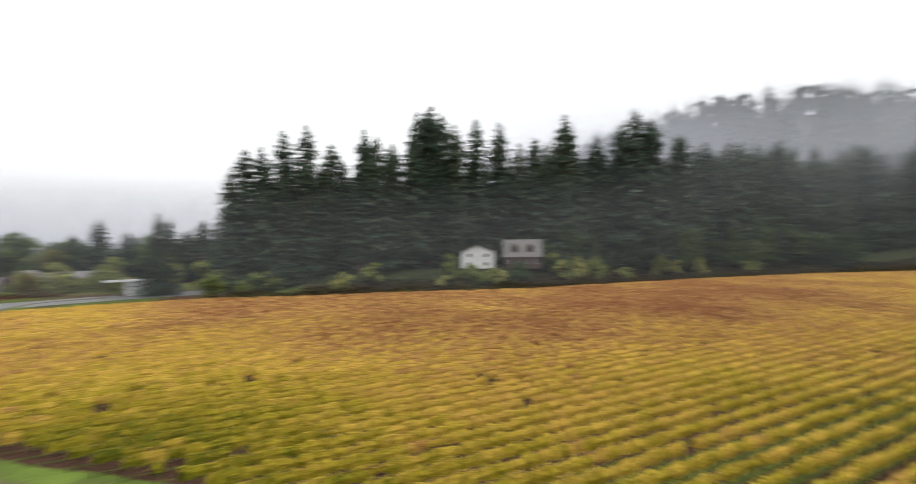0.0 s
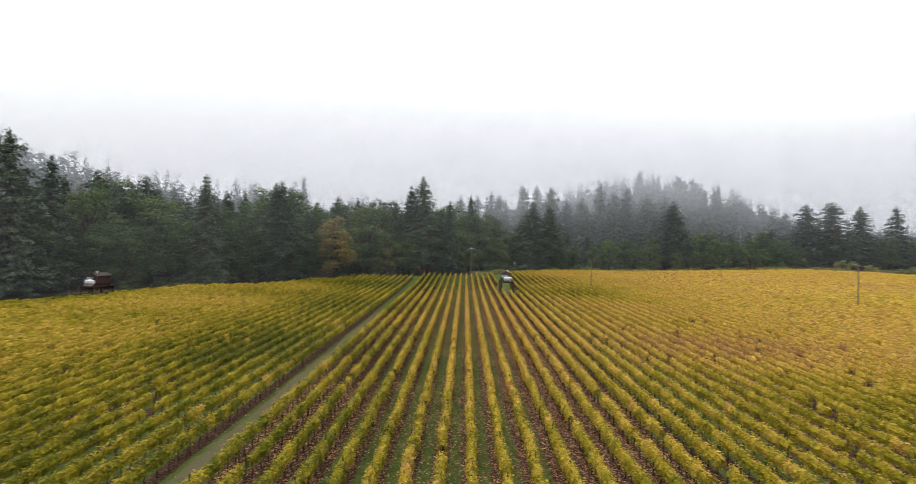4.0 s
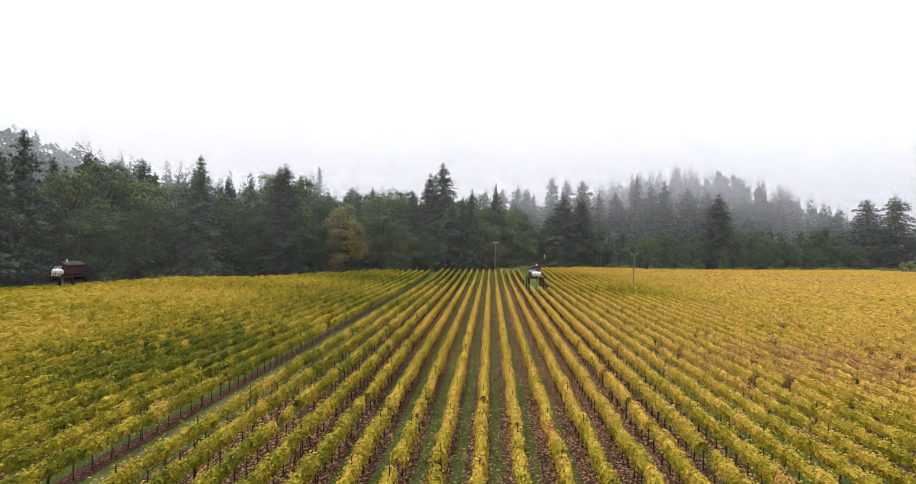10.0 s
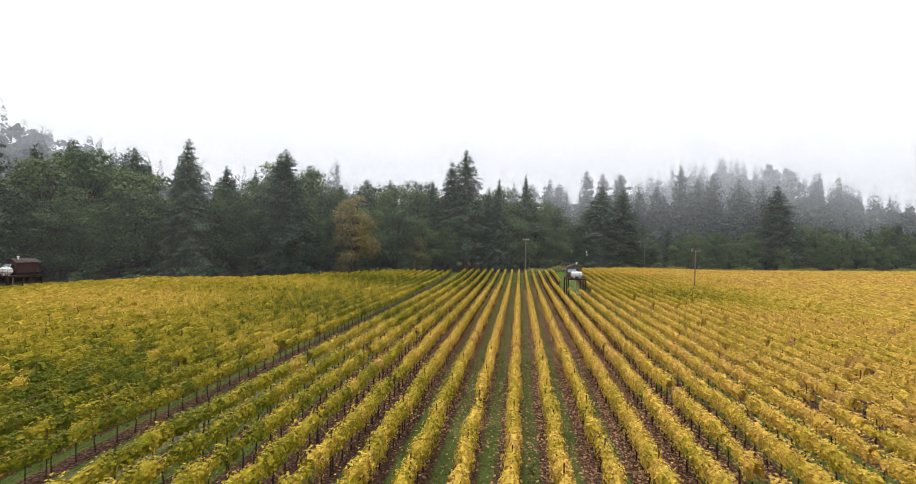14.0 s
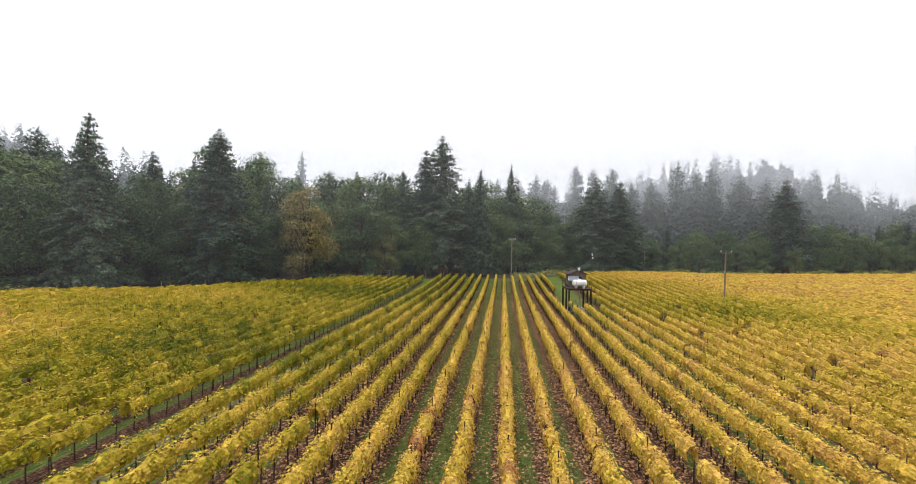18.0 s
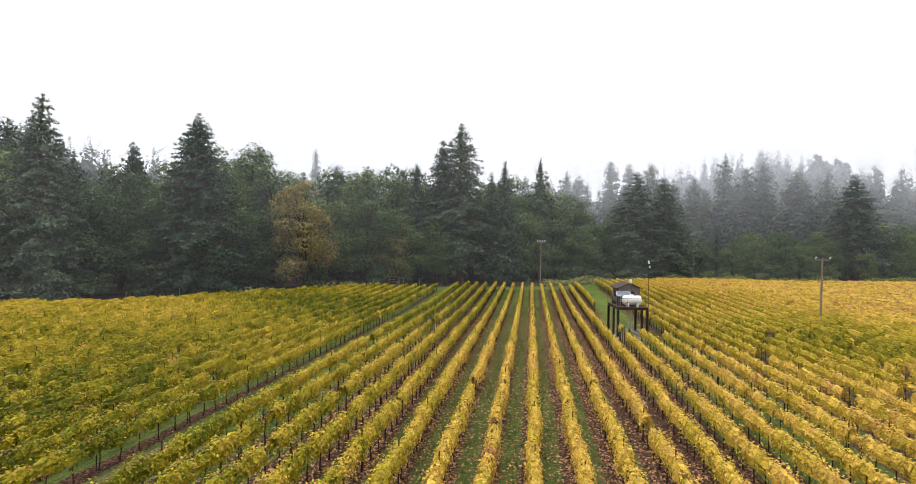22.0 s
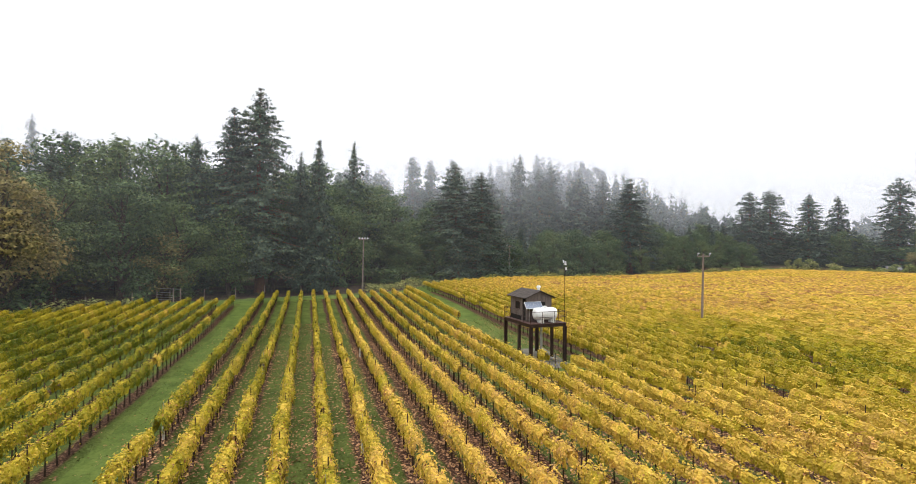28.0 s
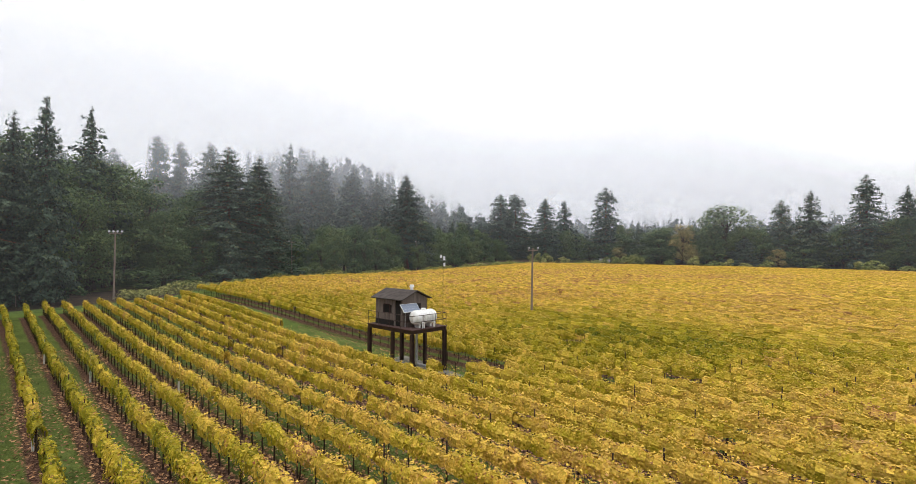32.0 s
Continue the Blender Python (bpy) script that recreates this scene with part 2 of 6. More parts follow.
def leafy(name, stops, use_tone=False, through_light=0.25, spread=0.5, rough=0.55):
    """Leaves: colour from the face's own tone or from chance, leaf by leaf; some light comes through."""
    m, n, l, p = material(name, rough, gloss=0.1)
    geo = n.new("ShaderNodeNewGeometry")
    r = ramp(n, stops)
    if use_tone:
        at = n.new("ShaderNodeAttribute")
        at.attribute_name = "tone"
        cell = n.new("ShaderNodeTexVoronoi")
        cell.inputs["Scale"].default_value = 8.5
        l.new(geo.outputs["Position"], cell.inputs["Vector"])
        tint = n.new("ShaderNodeSeparateXYZ")
        l.new(cell.outputs["Color"], tint.inputs[0])
        vary = n.new("ShaderNodeMapRange")
        vary.inputs["To Min"].default_value, vary.inputs["To Max"].default_value = -0.05, 0.05
        l.new(tint.outputs[0], vary.inputs["Value"])
        tsum = n.new("ShaderNodeMath")
        l.new(at.outputs["Fac"], tsum.inputs[0])
        l.new(vary.outputs[0], tsum.inputs[1])
        l.new(tsum.outputs[0], r.inputs[0])
        bend = n.new("ShaderNodeBump")
        bend.inputs["Strength"].default_value, bend.inputs["Distance"].default_value = 0.7, 0.1
        l.new(cell.outputs["Distance"], bend.inputs["Height"])
        bend.invert = True
        l.new(bend.outputs[0], p.inputs["Normal"])
    else:
        tx = n.new("ShaderNodeTexNoise")
        tx.inputs["Scale"].default_value = 0.35
        info = n.new("ShaderNodeObjectInfo")
        l.new(geo.outputs["Position"], tx.inputs[0])
        a1 = n.new("ShaderNodeMath")
        a1.operation = "MULTIPLY_ADD"
        a1.inputs[1].default_value = 0.3
        l.new(geo.outputs["Random Per Island"], a1.inputs[0])
        a2 = n.new("ShaderNodeMath")
        a2.operation = "MULTIPLY_ADD"
        a2.inputs[1].default_value = 0.35
        l.new(info.outputs["Random"], a2.inputs[0])
        l.new(a1.outputs[0], a2.inputs[2])
        sh = n.new("ShaderNodeMath")
        sh.operation = "MULTIPLY"
        sh.inputs[1].default_value = 0.4
        l.new(tx.outputs[0], sh.inputs[0])
        l.new(sh.outputs[0], a1.inputs[2])
        l.new(a2.outputs[0], r.inputs[0])
    hs = n.new("ShaderNodeHueSaturation")
    vr = n.new("ShaderNodeMapRange")
    vr.inputs["To Min"].default_value, vr.inputs["To Max"].default_value = 1 - spread, 1 + spread
    l.new(geo.outputs["Random Per Island"], vr.inputs["Value"])
    l.new(vr.outputs[0], hs.inputs["Value"])
    l.new(r.outputs[0], hs.inputs["Color"])
    l.new(hs.outputs[0], p.inputs["Base Color"])
    tr = n.new("ShaderNodeBsdfTranslucent")
    l.new(hs.outputs[0], tr.inputs[0])
    mix = n.new("ShaderNodeMixShader")
    mix.inputs[0].default_value = through_light
    l.new(p.outputs[0], mix.inputs[1])
    l.new(tr.outputs[0], mix.inputs[2])
    l.new(mix.outputs[0], n["Material Output"].inputs[0])
    return m


VINE = leafy("vine_leaf", [(0.0, (0.05, 0.08, 0.01)), (0.18, (0.135, 0.15, 0.012)), (0.34, (0.40, 0.32, 0.022)), (0.54, (0.68, 0.455, 0.08)),
                           (0.7, (0.50, 0.28, 0.095)), (0.86, (0.28, 0.115, 0.05)), (1.0, (0.30, 0.03, 0.02))], True, 0.2, 0.3)
CONIFER = leafy("conifer_needles", [(0.2, (0.028, 0.047, 0.033)), (0.55, (0.06, 0.088, 0.058)), (0.9, (0.095, 0.122, 0.075))], spread=0.3, through_light=0.12)
BROAD = leafy("broad_leaf", [(0.2, (0.035, 0.062, 0.026)), (0.5, (0.066, 0.104, 0.04)), (0.85, (0.12, 0.155, 0.052))], spread=0.28, through_light=0.2)
CONIFER_FAR = leafy("far_conifer_needles", [(0.2, (0.026, 0.042, 0.03)), (0.55, (0.045, 0.066, 0.044)), (0.9, (0.065, 0.085, 0.052))], spread=0.2, through_light=0.05, rough=0.9)
BLADE = leafy("grass_blade", [(0.1, (0.065, 0.09, 0.022)), (0.5, (0.10, 0.13, 0.034)), (0.9, (0.16, 0.185, 0.055))], spread=0.25, through_light=0.2)
GOLD = leafy("maple_leaf_turning", [(0.2, (0.085, 0.095, 0.032)), (0.5, (0.19, 0.16, 0.055)), (0.9, (0.32, 0.245, 0.09))], spread=0.3, through_light=0.25)
SHRUB = leafy("shrub_leaf", [(0.15, (0.08, 0.115, 0.034)), (0.5, (0.20, 0.225, 0.065)), (0.9, (0.42, 0.38, 0.13))], spread=0.3, through_light=0.25)
BRAMBLE = leafy("bramble_leaf", [(0.2, (0.03, 0.03, 0.014)), (0.6, (0.075, 0.055, 0.026)), (0.95, (0.14, 0.075, 0.035))], spread=0.5)
LITTER = leafy("fallen_leaf", [(0.1, (0.11, 0.045, 0.026)), (0.5, (0.31, 0.165, 0.085)), (0.9, (0.50, 0.32, 0.16))], spread=0.4, through_light=0.05, rough=0.7)
BARK = surface("bark", (0.03, 0.022, 0.018), (0.09, 0.06, 0.045), 1.2, 9, 0.95, bump=0.6, stretch=(1, 1, 0.25))
RED_BARK = surface("redwood_bark", (0.07, 0.03, 0.02), (0.17, 0.08, 0.055), 1.2, 9, 0.95, bump=0.6, stretch=(1, 1, 0.2))
VINE_WOOD = surface("vine_wood", (0.025, 0.018, 0.014), (0.07, 0.05, 0.04), 6, 40, 0.95, bump=0.5)
STAKE = surface("rusted_stake", (0.03, 0.02, 0.016), (0.08, 0.05, 0.038), 5, 50, 0.8, 0.2)
POLE_WOOD = surface("weathered_pole", (0.14, 0.10, 0.08), (0.30, 0.235, 0.19), 1.0, 18, 0.9, stretch=(3, 3, 0.3))
STEEL_BROWN = surface("brown_painted_steel", (0.028, 0.017, 0.015), (0.06, 0.036, 0.03), 3, 30, 0.55, 0.3, bump=0.1)
BOARD = surface("weathered_board", (0.075, 0.058, 0.052), (0.19, 0.155, 0.14), 1.6, 26, 0.9, stretch=(4, 4, 0.4))
BOARD_RED = surface("stained_board", (0.04, 0.022, 0.02), (0.095, 0.05, 0.045), 1.6, 26, 0.9, stretch=(4, 4, 0.4))
ROOFING = surface("asphalt_shingle", (0.038, 0.032, 0.03), (0.095, 0.082, 0.077), 3, 45, 0.95, bump=0.5)
TANK_WHITE = surface("white_tank_paint", (0.62, 0.62, 0.61), (0.82, 0.82, 0.82), 1.4, 14, 0.35, bump=0.03)
WHITE_PAINT = surface("white_paint", (0.62, 0.62, 0.60), (0.80, 0.80, 0.79), 1.2, 14, 0.6, bump=0.05)
GALV = surface("galvanised_steel", (0.28, 0.28, 0.28), (0.50, 0.50, 0.50), 4, 40, 0.45, 0.7, bump=0.05)
# near-black for unlit openings and shadow painted as colour, and for rubber
BLACK_AND_SHADE = surface("black_and_shade", (0.010, 0.009, 0.009), (0.02, 0.018, 0.017), 3, 20, 0.9)
GRAVEL = surface("gravel", (0.08, 0.075, 0.065), (0.25, 0.235, 0.21), 0.8, 25, 0.95, bump=0.8, mid=(0.15, 0.14, 0.12))
ASPHALT = surface("wet_asphalt", (0.07, 0.072, 0.078), (0.16, 0.16, 0.165), 0.3, 20, 0.4, bump=0.3)
TAN_WALL = surface("tan_stucco", (0.22, 0.17, 0.13), (0.34, 0.27, 0.22), 1, 20, 0.9)
GREY_ROOF = surface("grey_shingle_roof", (0.10, 0.095, 0.095), (0.22, 0.21, 0.205), 1.2, 20, 0.9, bump=0.4)
BROWN_WALL = surface("brown_siding", (0.06, 0.042, 0.034), (0.13, 0.09, 0.075), 1, 20, 0.9)
METAL_ROOF = surface("pale_metal_roof", (0.26, 0.26, 0.265), (0.42, 0.42, 0.42), 0.7, 9, 0.35, 0.3, bump=0.05)

gm, gn, gl, gp = material("window_glass", 0.08)
gp.inputs["Base Color"].default_value = (0.03, 0.035, 0.04, 1)
GLASS = gm
pm, pn, pl, pp = material("solar_cells", 0.12)
# cell blue lightened, painting in some of the sky's reflection
pp.inputs["Base Color"].default_value = (0.20, 0.235, 0.31, 1)
SOLAR = pm
wm, wnn, wll, wp = material("puddle_water", 0.03, gloss=0.6)
# muddy water, lightened to paint in part of the white sky's reflection
wp.inputs["Base Color"].default_value = (0.27, 0.25, 0.225, 1)
WATER = wm


def ground_material(name, rows):
    """Grass and soil; with rows, litter and soil under each vine row and grass between."""
    m, n, l, p = material(name, 0.95, gloss=0.05)
    geo = n.new("ShaderNodeNewGeometry")
    big, mid, fine = (n.new("ShaderNodeTexNoise") for _ in range(3))
    for t, s, d in ((big, 0.05, 4), (mid, 0.6, 5), (fine, 9.0, 5)):
        t.inputs["Scale"].default_value, t.inputs["Detail"].default_value = s, d
        l.new(geo.outputs["Position"], t.inputs[0])
    grass = ramp(n, [(0.3, (0.032, 0.044, 0.012)), (0.52, (0.08, 0.105, 0.026)), (0.72, (0.14, 0.165, 0.046))])
    soil = ramp(n, [(0.3, (0.018, 0.010, 0.008)), (0.5, (0.062, 0.033, 0.023)), (0.7, (0.19, 0.11, 0.072))])
    mg = n.new("ShaderNodeMixRGB")
    mg.inputs[0].default_value = 0.5
    l.new(mid.outputs[0], mg.inputs[1])
    l.new(fine.outputs[0], mg.inputs[2])
    l.new(mg.outputs[0], grass.inputs[0])
    l.new(fine.outputs[0], soil.inputs[0])
    mix = n.new("ShaderNodeMixRGB")
    l.new(grass.outputs[0], mix.inputs[1])
    l.new(soil.outputs[0], mix.inputs[2])

    def calc(op, a, b=None, c=None):
        q = n.new("ShaderNodeMath")
        q.operation = op
        for i, v in enumerate((a, b, c)):
            if v is None:
                continue
            if isinstance(v, (int, float)):
                q.inputs[i].default_value = v
            else:
                l.new(v, q.inputs[i])
        return q.outputs[0]

    if rows:
        xyz = n.new("ShaderNodeSeparateXYZ")
        l.new(geo.outputs["Position"], xyz.inputs[0])
        f = calc("FRACT", calc("MULTIPLY_ADD", xyz.outputs[1], 1 / ROW, 0.5 - ROW0 / ROW + 200))
        off = calc("ABSOLUTE", calc("SUBTRACT", f, 0.43))
        edge = calc("MULTIPLY_ADD", mid.outputs[0], 0.28, calc("MULTIPLY_ADD", big.outputs[0], 0.3, 0.0))
        def fade(v, lo, hi, to):
            g = n.new("ShaderNodeMapRange")
            g.interpolation_type = "SMOOTHSTEP"
            for key, val in (("From Min", lo), ("From Max", hi), ("To Min", 0.0), ("To Max", to)):
                g.inputs[key].default_value = val
            l.new(v, g.inputs["Value"])
            return g.outputs[0]

        # grassier towards the west end and the avenue, barer in the eastern and northern parts
        grassy = calc("MULTIPLY", fade(xyz.outputs[0], -85, -125, 1.0), fade(xyz.outputs[1], 4, -5, 0.13))
        bare = calc("ADD", fade(xyz.outputs[1], 14, 34, 0.16), 0.02)
        edge = calc("ADD", calc("SUBTRACT", edge, grassy), bare)
        k = calc("MULTIPLY_ADD", calc("SUBTRACT", edge, off), 9.0, 0.5)
        cl = n.new("ShaderNodeClamp")
        l.new(k, cl.inputs[0])
        l.new(cl.outputs[0], mix.inputs[0])
    else:
        k = ramp(n, [(0.42, (0, 0, 0)), (0.6, (1, 1, 1))])
        l.new(big.outputs[0], k.inputs[0])
        l.new(k.outputs[0], mix.inputs[0])
        xyz = n.new("ShaderNodeSeparateXYZ")
        l.new(geo.outputs["Position"], xyz.inputs[0])
        up = n.new("ShaderNodeMapRange")
        up.inputs["From Min"].default_value, up.inputs["From Max"].default_value = 1.0, 2.6
        l.new(xyz.outputs[2], up.inputs["Value"])
        wood = ramp(n, [(0.3, (0.015, 0.02, 0.01)), (0.7, (0.05, 0.055, 0.025))])
        l.new(mid.outputs[0], wood.inputs[0])
        duff = n.new("ShaderNodeMixRGB")
        l.new(up.outputs[0], duff.inputs[0])
        l.new(mix.outputs[0], duff.inputs[1])
        l.new(wood.outputs[0], duff.inputs[2])
        mix = duff
    l.new(mix.outputs[0], p.inputs["Base Color"])
    bp = n.new("ShaderNodeBump")
    bp.inputs["Strength"].default_value, bp.inputs["Distance"].default_value = 0.7, 0.08
    l.new(fine.outputs[0], bp.inputs["Height"])
    l.new(bp.outputs[0], p.inputs["Normal"])
    return m


FLOOR_MAT = ground_material("vineyard_floor_mat", True)
EARTH = ground_material("meadow_and_earth", False)
GRASS_MAT = surface("mown_grass", (0.04, 0.06, 0.014), (0.125, 0.155, 0.04), 0.5, 6, 0.95, bump=0.8, mid=(0.076, 0.108, 0.025))
TRACK_MAT = surface("muddy_track", (0.07, 0.052, 0.038), (0.24, 0.195, 0.155), 0.35, 10, 0.6, bump=0.5, mid=(0.14, 0.11, 0.085))
VERGE_MAT = surface("lush_verge_grass", (0.085, 0.07, 0.04), (0.19, 0.25, 0.055), 0.3, 5, 0.95, bump=0.9, mid=(0.10, 0.15, 0.028))
WORN_GRASS = surface("worn_grass", (0.13, 0.095, 0.07), (0.085, 0.12, 0.03), 0.4, 9, 0.95, bump=0.6, mid=(0.115, 0.10, 0.055))
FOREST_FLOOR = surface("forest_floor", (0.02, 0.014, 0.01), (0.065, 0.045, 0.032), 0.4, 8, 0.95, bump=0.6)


def fog_material(name, low, high, base, top, full, cap):
    """Thin mist: white scattering that thickens with height between low and high in drifting wisps, and thins out from full to cap."""
    m, n, l, p = material(name, 1.0)
    n.remove(p)
    geo = n.new("ShaderNodeNewGeometry")
    xyz = n.new("ShaderNodeSeparateXYZ")
    l.new(geo.outputs["Position"], xyz.inputs[0])

    def calc(op, a, b, c=0.0):
        q = n.new("ShaderNodeMath")
        q.operation = op
        for k, v in enumerate((a, b, c)):
            if isinstance(v, (int, float)):
                q.inputs[k].default_value = v
            else:
                l.new(v, q.inputs[k])
        return q.outputs[0]

    def fade(v, a, b, c, d):
        g = n.new("ShaderNodeMapRange")
        g.interpolation_type = "SMOOTHSTEP"
        for k, w in (("From Min", a), ("From Max", b), ("To Min", c), ("To Max", d)):
            g.inputs[k].default_value = w
        l.new(v, g.inputs["Value"])
        return g.outputs[0]

    tx = n.new("ShaderNodeTexNoise")
    tx.inputs["Scale"].default_value, tx.inputs["Detail"].default_value = 0.014, 4
    l.new(geo.outputs["Position"], tx.inputs[0])
    wisp = calc("MULTIPLY_ADD", tx.outputs[0], 56.0, calc("SUBTRACT", xyz.outputs[2], 28.0))
    # the mist lies lower over the open north end of the valley
    up = calc("MULTIPLY", xyz.outputs[2], fade(calc("ABSOLUTE", calc("ADD", xyz.outputs[0], 20.0), 0.0), 80, 270, 2.5, 1.0))
    thick = calc("MULTIPLY", fade(wisp, low, high, base, top), fade(up, full, cap, 1.0, 0.0))
    d, t, c = n.new("ShaderNodeBsdfDiffuse"), n.new("ShaderNodeBsdfTranslucent"), n.new("ShaderNodeBsdfTransparent")
    d.inputs[0].default_value = t.inputs[0].default_value = (0.505, 0.515, 0.565, 1)
    dt, mx = n.new("ShaderNodeAddShader"), n.new("ShaderNodeMixShader")
    l.new(d.outputs[0], dt.inputs[0])
    l.new(t.outputs[0], dt.inputs[1])
    l.new(thick, mx.inputs[0])
    l.new(c.outputs[0], mx.inputs[1])
    l.new(dt.outputs[0], mx.inputs[2])
    l.new(mx.outputs[0], n["Material Output"].inputs[0])
    return m


# ---- the large structure: ground, vineyard floor, tracks ----
def axis(fine0, fine1, step, far):
    a = list(np.arange(fine0, fine1 + 0.1, step))
    d = step
    lo, hi = fine0, fine1
    while hi < far:
        d *= 1.25
        lo, hi = lo - d, hi + d
        a = [lo] + a + [hi]
    return np.array(a)


gx, gy = axis(-340, 270, 6.0, 3500), axis(-120, 270, 6.0, 3500)
X, Y = np.meshgrid(gx, gy, indexing="ij")
Z = ground_z(X, Y)
GI, GJ = X.shape
verts = np.stack([X, Y, Z], -1).reshape(-1, 3)
idx = np.arange(GI * GJ).reshape(GI, GJ)
faces = np.stack([idx[:-1, :-1], idx[1:, :-1], idx[1:, 1:], idx[:-1, 1:]], -1).reshape(-1, 4)
gme = bpy.data.meshes.new("ground")
gme.from_pydata(verts.tolist(), [], faces.tolist())
gme.materials.append(EARTH)
gme.shade_smooth()
tagged(new("ground", gme), "flat valley meadow rising into low forested hills", "ground", kind="structure")

# block A: west of the track; block B: east of it
A_WEST = [(-92, -92), (-88, -100), (-80, -111), (-72, -139), (-56, -147), (-48, -160), (-30, -178), (-16, -180), (-14.5, -187), (9.5, -189), (10, -196), (16, -205), (38, -222), (57, -231), (90, -238), (147, -256), (168, -262), (187, -245), (198, -205), (208, -180)]
A_EAST = [(-100, 12), (8, 12), (20, 4), (33, -6.4), (38, -10.4), (43, -14.6), (51, -20.4), (57, -25.2), (67, -31), (80, -33.5), (102, -35), (162, -36), (180, -40), (208, -62)]
B_WEST = [(4, 24), (20, 11.5), (36, 0.6), (40, -2.8), (46, -7.2), (50, -11.2), (61, -18.9), (68, -22), (83, -23.2), (114, -25.4), (145, -25)]
B_NORTH = [(-24, 139), (-3, 142), (15, 142), (34, 134), (62, 128), (92, 117), (162, 111), (219, 101), (255, 85), (300, 60)]


def along(table, v):
    return float(np.interp(v, [p[0] for p in table], [p[1] for p in table]))


def row_spans(k):
    """The stretches (x0, x1) of vine row k."""
    y = ROW0 + ROW * k
    out = []
    if -92 < y < 206 and k != -9:
        x0, x1 = along(A_WEST, y), along(A_EAST, y)
        if y > 203:
            x0 = -175
        if k == 5:
            out.append((x0, -161.0))
        if k in (5, 6, 7):
            x0 = -136.5 + 0.5 * (k - 5)
        out.append((x0 + 1.5 * math.sin(k * 2.1), x1 + 0.5 * math.sin(k)))
    if 6 < y < 143:
        x0 = along(B_WEST, y)
        xs = [x for x in range(-24, 262, 3) if along(B_NORTH, x) > y]
        if xs:
            out.append((max(x0, xs[0]), xs[-1]))
    return y, [(a, b) for a, b in out if b - a > 4]


floor_q = []
for k in range(-52, 115):
    y, spans = row_spans(k)
    for a, b in spans:
        xs = np.linspace(a - 0.6, b + 0.6, max(2, int((b - a) / 9)))
        for p, q in zip(xs[:-1], xs[1:]):
            y0, y1 = y - ROW / 2, y + ROW / 2
            floor_q.append([(p, y0, gz(p, y0) + 0.03), (q, y0, gz(q, y0) + 0.03), (q, y1, gz(q, y1) + 0.03), (p, y1, gz(p, y1) + 0.03)])
tagged(new("vineyard_floor", quad_mesh("vineyard_floor", np.array(floor_q), FLOOR_MAT)), "soil with fallen leaves and grass strips between the vine rows", "vineyard floor", kind="structure")


def strip(name, pts, width, mat, lift, label, category, wobble=0.0, seed=1):
    """A ribbon on the ground along pts."""
    r = np.random.default_rng(seed)
    pts = np.array(pts, float)
    t = np.concatenate([[0], np.cumsum(np.hypot(*np.diff(pts, axis=0).T))])
    s = np.linspace(0, t[-1], max(2, int(t[-1] / 2)))
    px, py = np.interp(s, t, pts[:, 0]), np.interp(s, t, pts[:, 1])
    kern = np.ones(7) / 7
    if len(s) > 14:
        px[3:-3], py[3:-3] = np.convolve(px, kern, "valid"), np.convolve(py, kern, "valid")
    dx, dy = np.gradient(px), np.gradient(py)
    n = np.hypot(dx, dy)
    w0 = width / 2 + wobble * np.convolve(r.normal(size=len(s) + 6), kern, "valid")[: len(s)]
    w1 = width / 2 + wobble * np.convolve(r.normal(size=len(s) + 6), kern, "valid")[: len(s)]
    ax, ay, bx, by = px - dy / n * w0, py + dx / n * w0, px + dy / n * w1, py - dx / n * w1
    va = np.stack([ax, ay, ground_z(ax, ay) + lift], 1)
    vb = np.stack([bx, by, ground_z(bx, by) + lift], 1)
    me = bpy.data.meshes.new(name)
    m = len(s)
    me.from_pydata(np.concatenate([va, vb]).tolist(), [], [(i + m, i + m + 1, i + 1, i) for i in range(m - 1)])
    me.materials.append(mat)
    return tagged(new(name, me), label, category, kind="structure")


TRACK = [(22, 4), (8, 21), (-3.6, 35), (-7.2, 39), (-12, 43.8), (-17.4, 51), (-22, 58), (-25.2, 65), (-27.2, 77), (-29.2, 101), (-30.2, 129), (-29.6, 154), (-22, 174), (-8, 178)]
strip("verge", TRACK, 8.6, VERGE_MAT, 0.05, "bright green mown grass verge along the farm track", "verge", 0.8, 3)
strip("track", TRACK, 2.6, WORN_GRASS, 0.062, "worn grassy crown of the farm track", "track", 1.4, 5)
for side in (-0.66, 0.66):
    tp = np.array(TRACK[3:], float)
    dv = np.gradient(tp, axis=0)
    dv /= np.hypot(dv[:, 0], dv[:, 1])[:, None]
    strip("wheel_rut", np.stack([tp[:, 0] - dv[:, 1] * side, tp[:, 1] + dv[:, 0] * side], 1), 0.85, TRACK_MAT, 0.074, "muddy wheel rut of the farm track", "track", 0.9, 5 + int(side * 4))
strip("worn_avenue", [(10, ROW0 - 9 * ROW), (-104, ROW0 - 9 * ROW)], 2.0, WORN_GRASS, 0.05, "worn grass avenue between two vine blocks", "grass avenue", 0.25, 8)
strip("grass_avenue", [(-104, ROW0 - 9 * ROW), (-120, ROW0 - 9 * ROW), (-192, ROW0 - 9 * ROW)], 2.3, GRASS_MAT, 0.05, "green grass avenue between two vine blocks", "grass avenue", 0.25, 7)
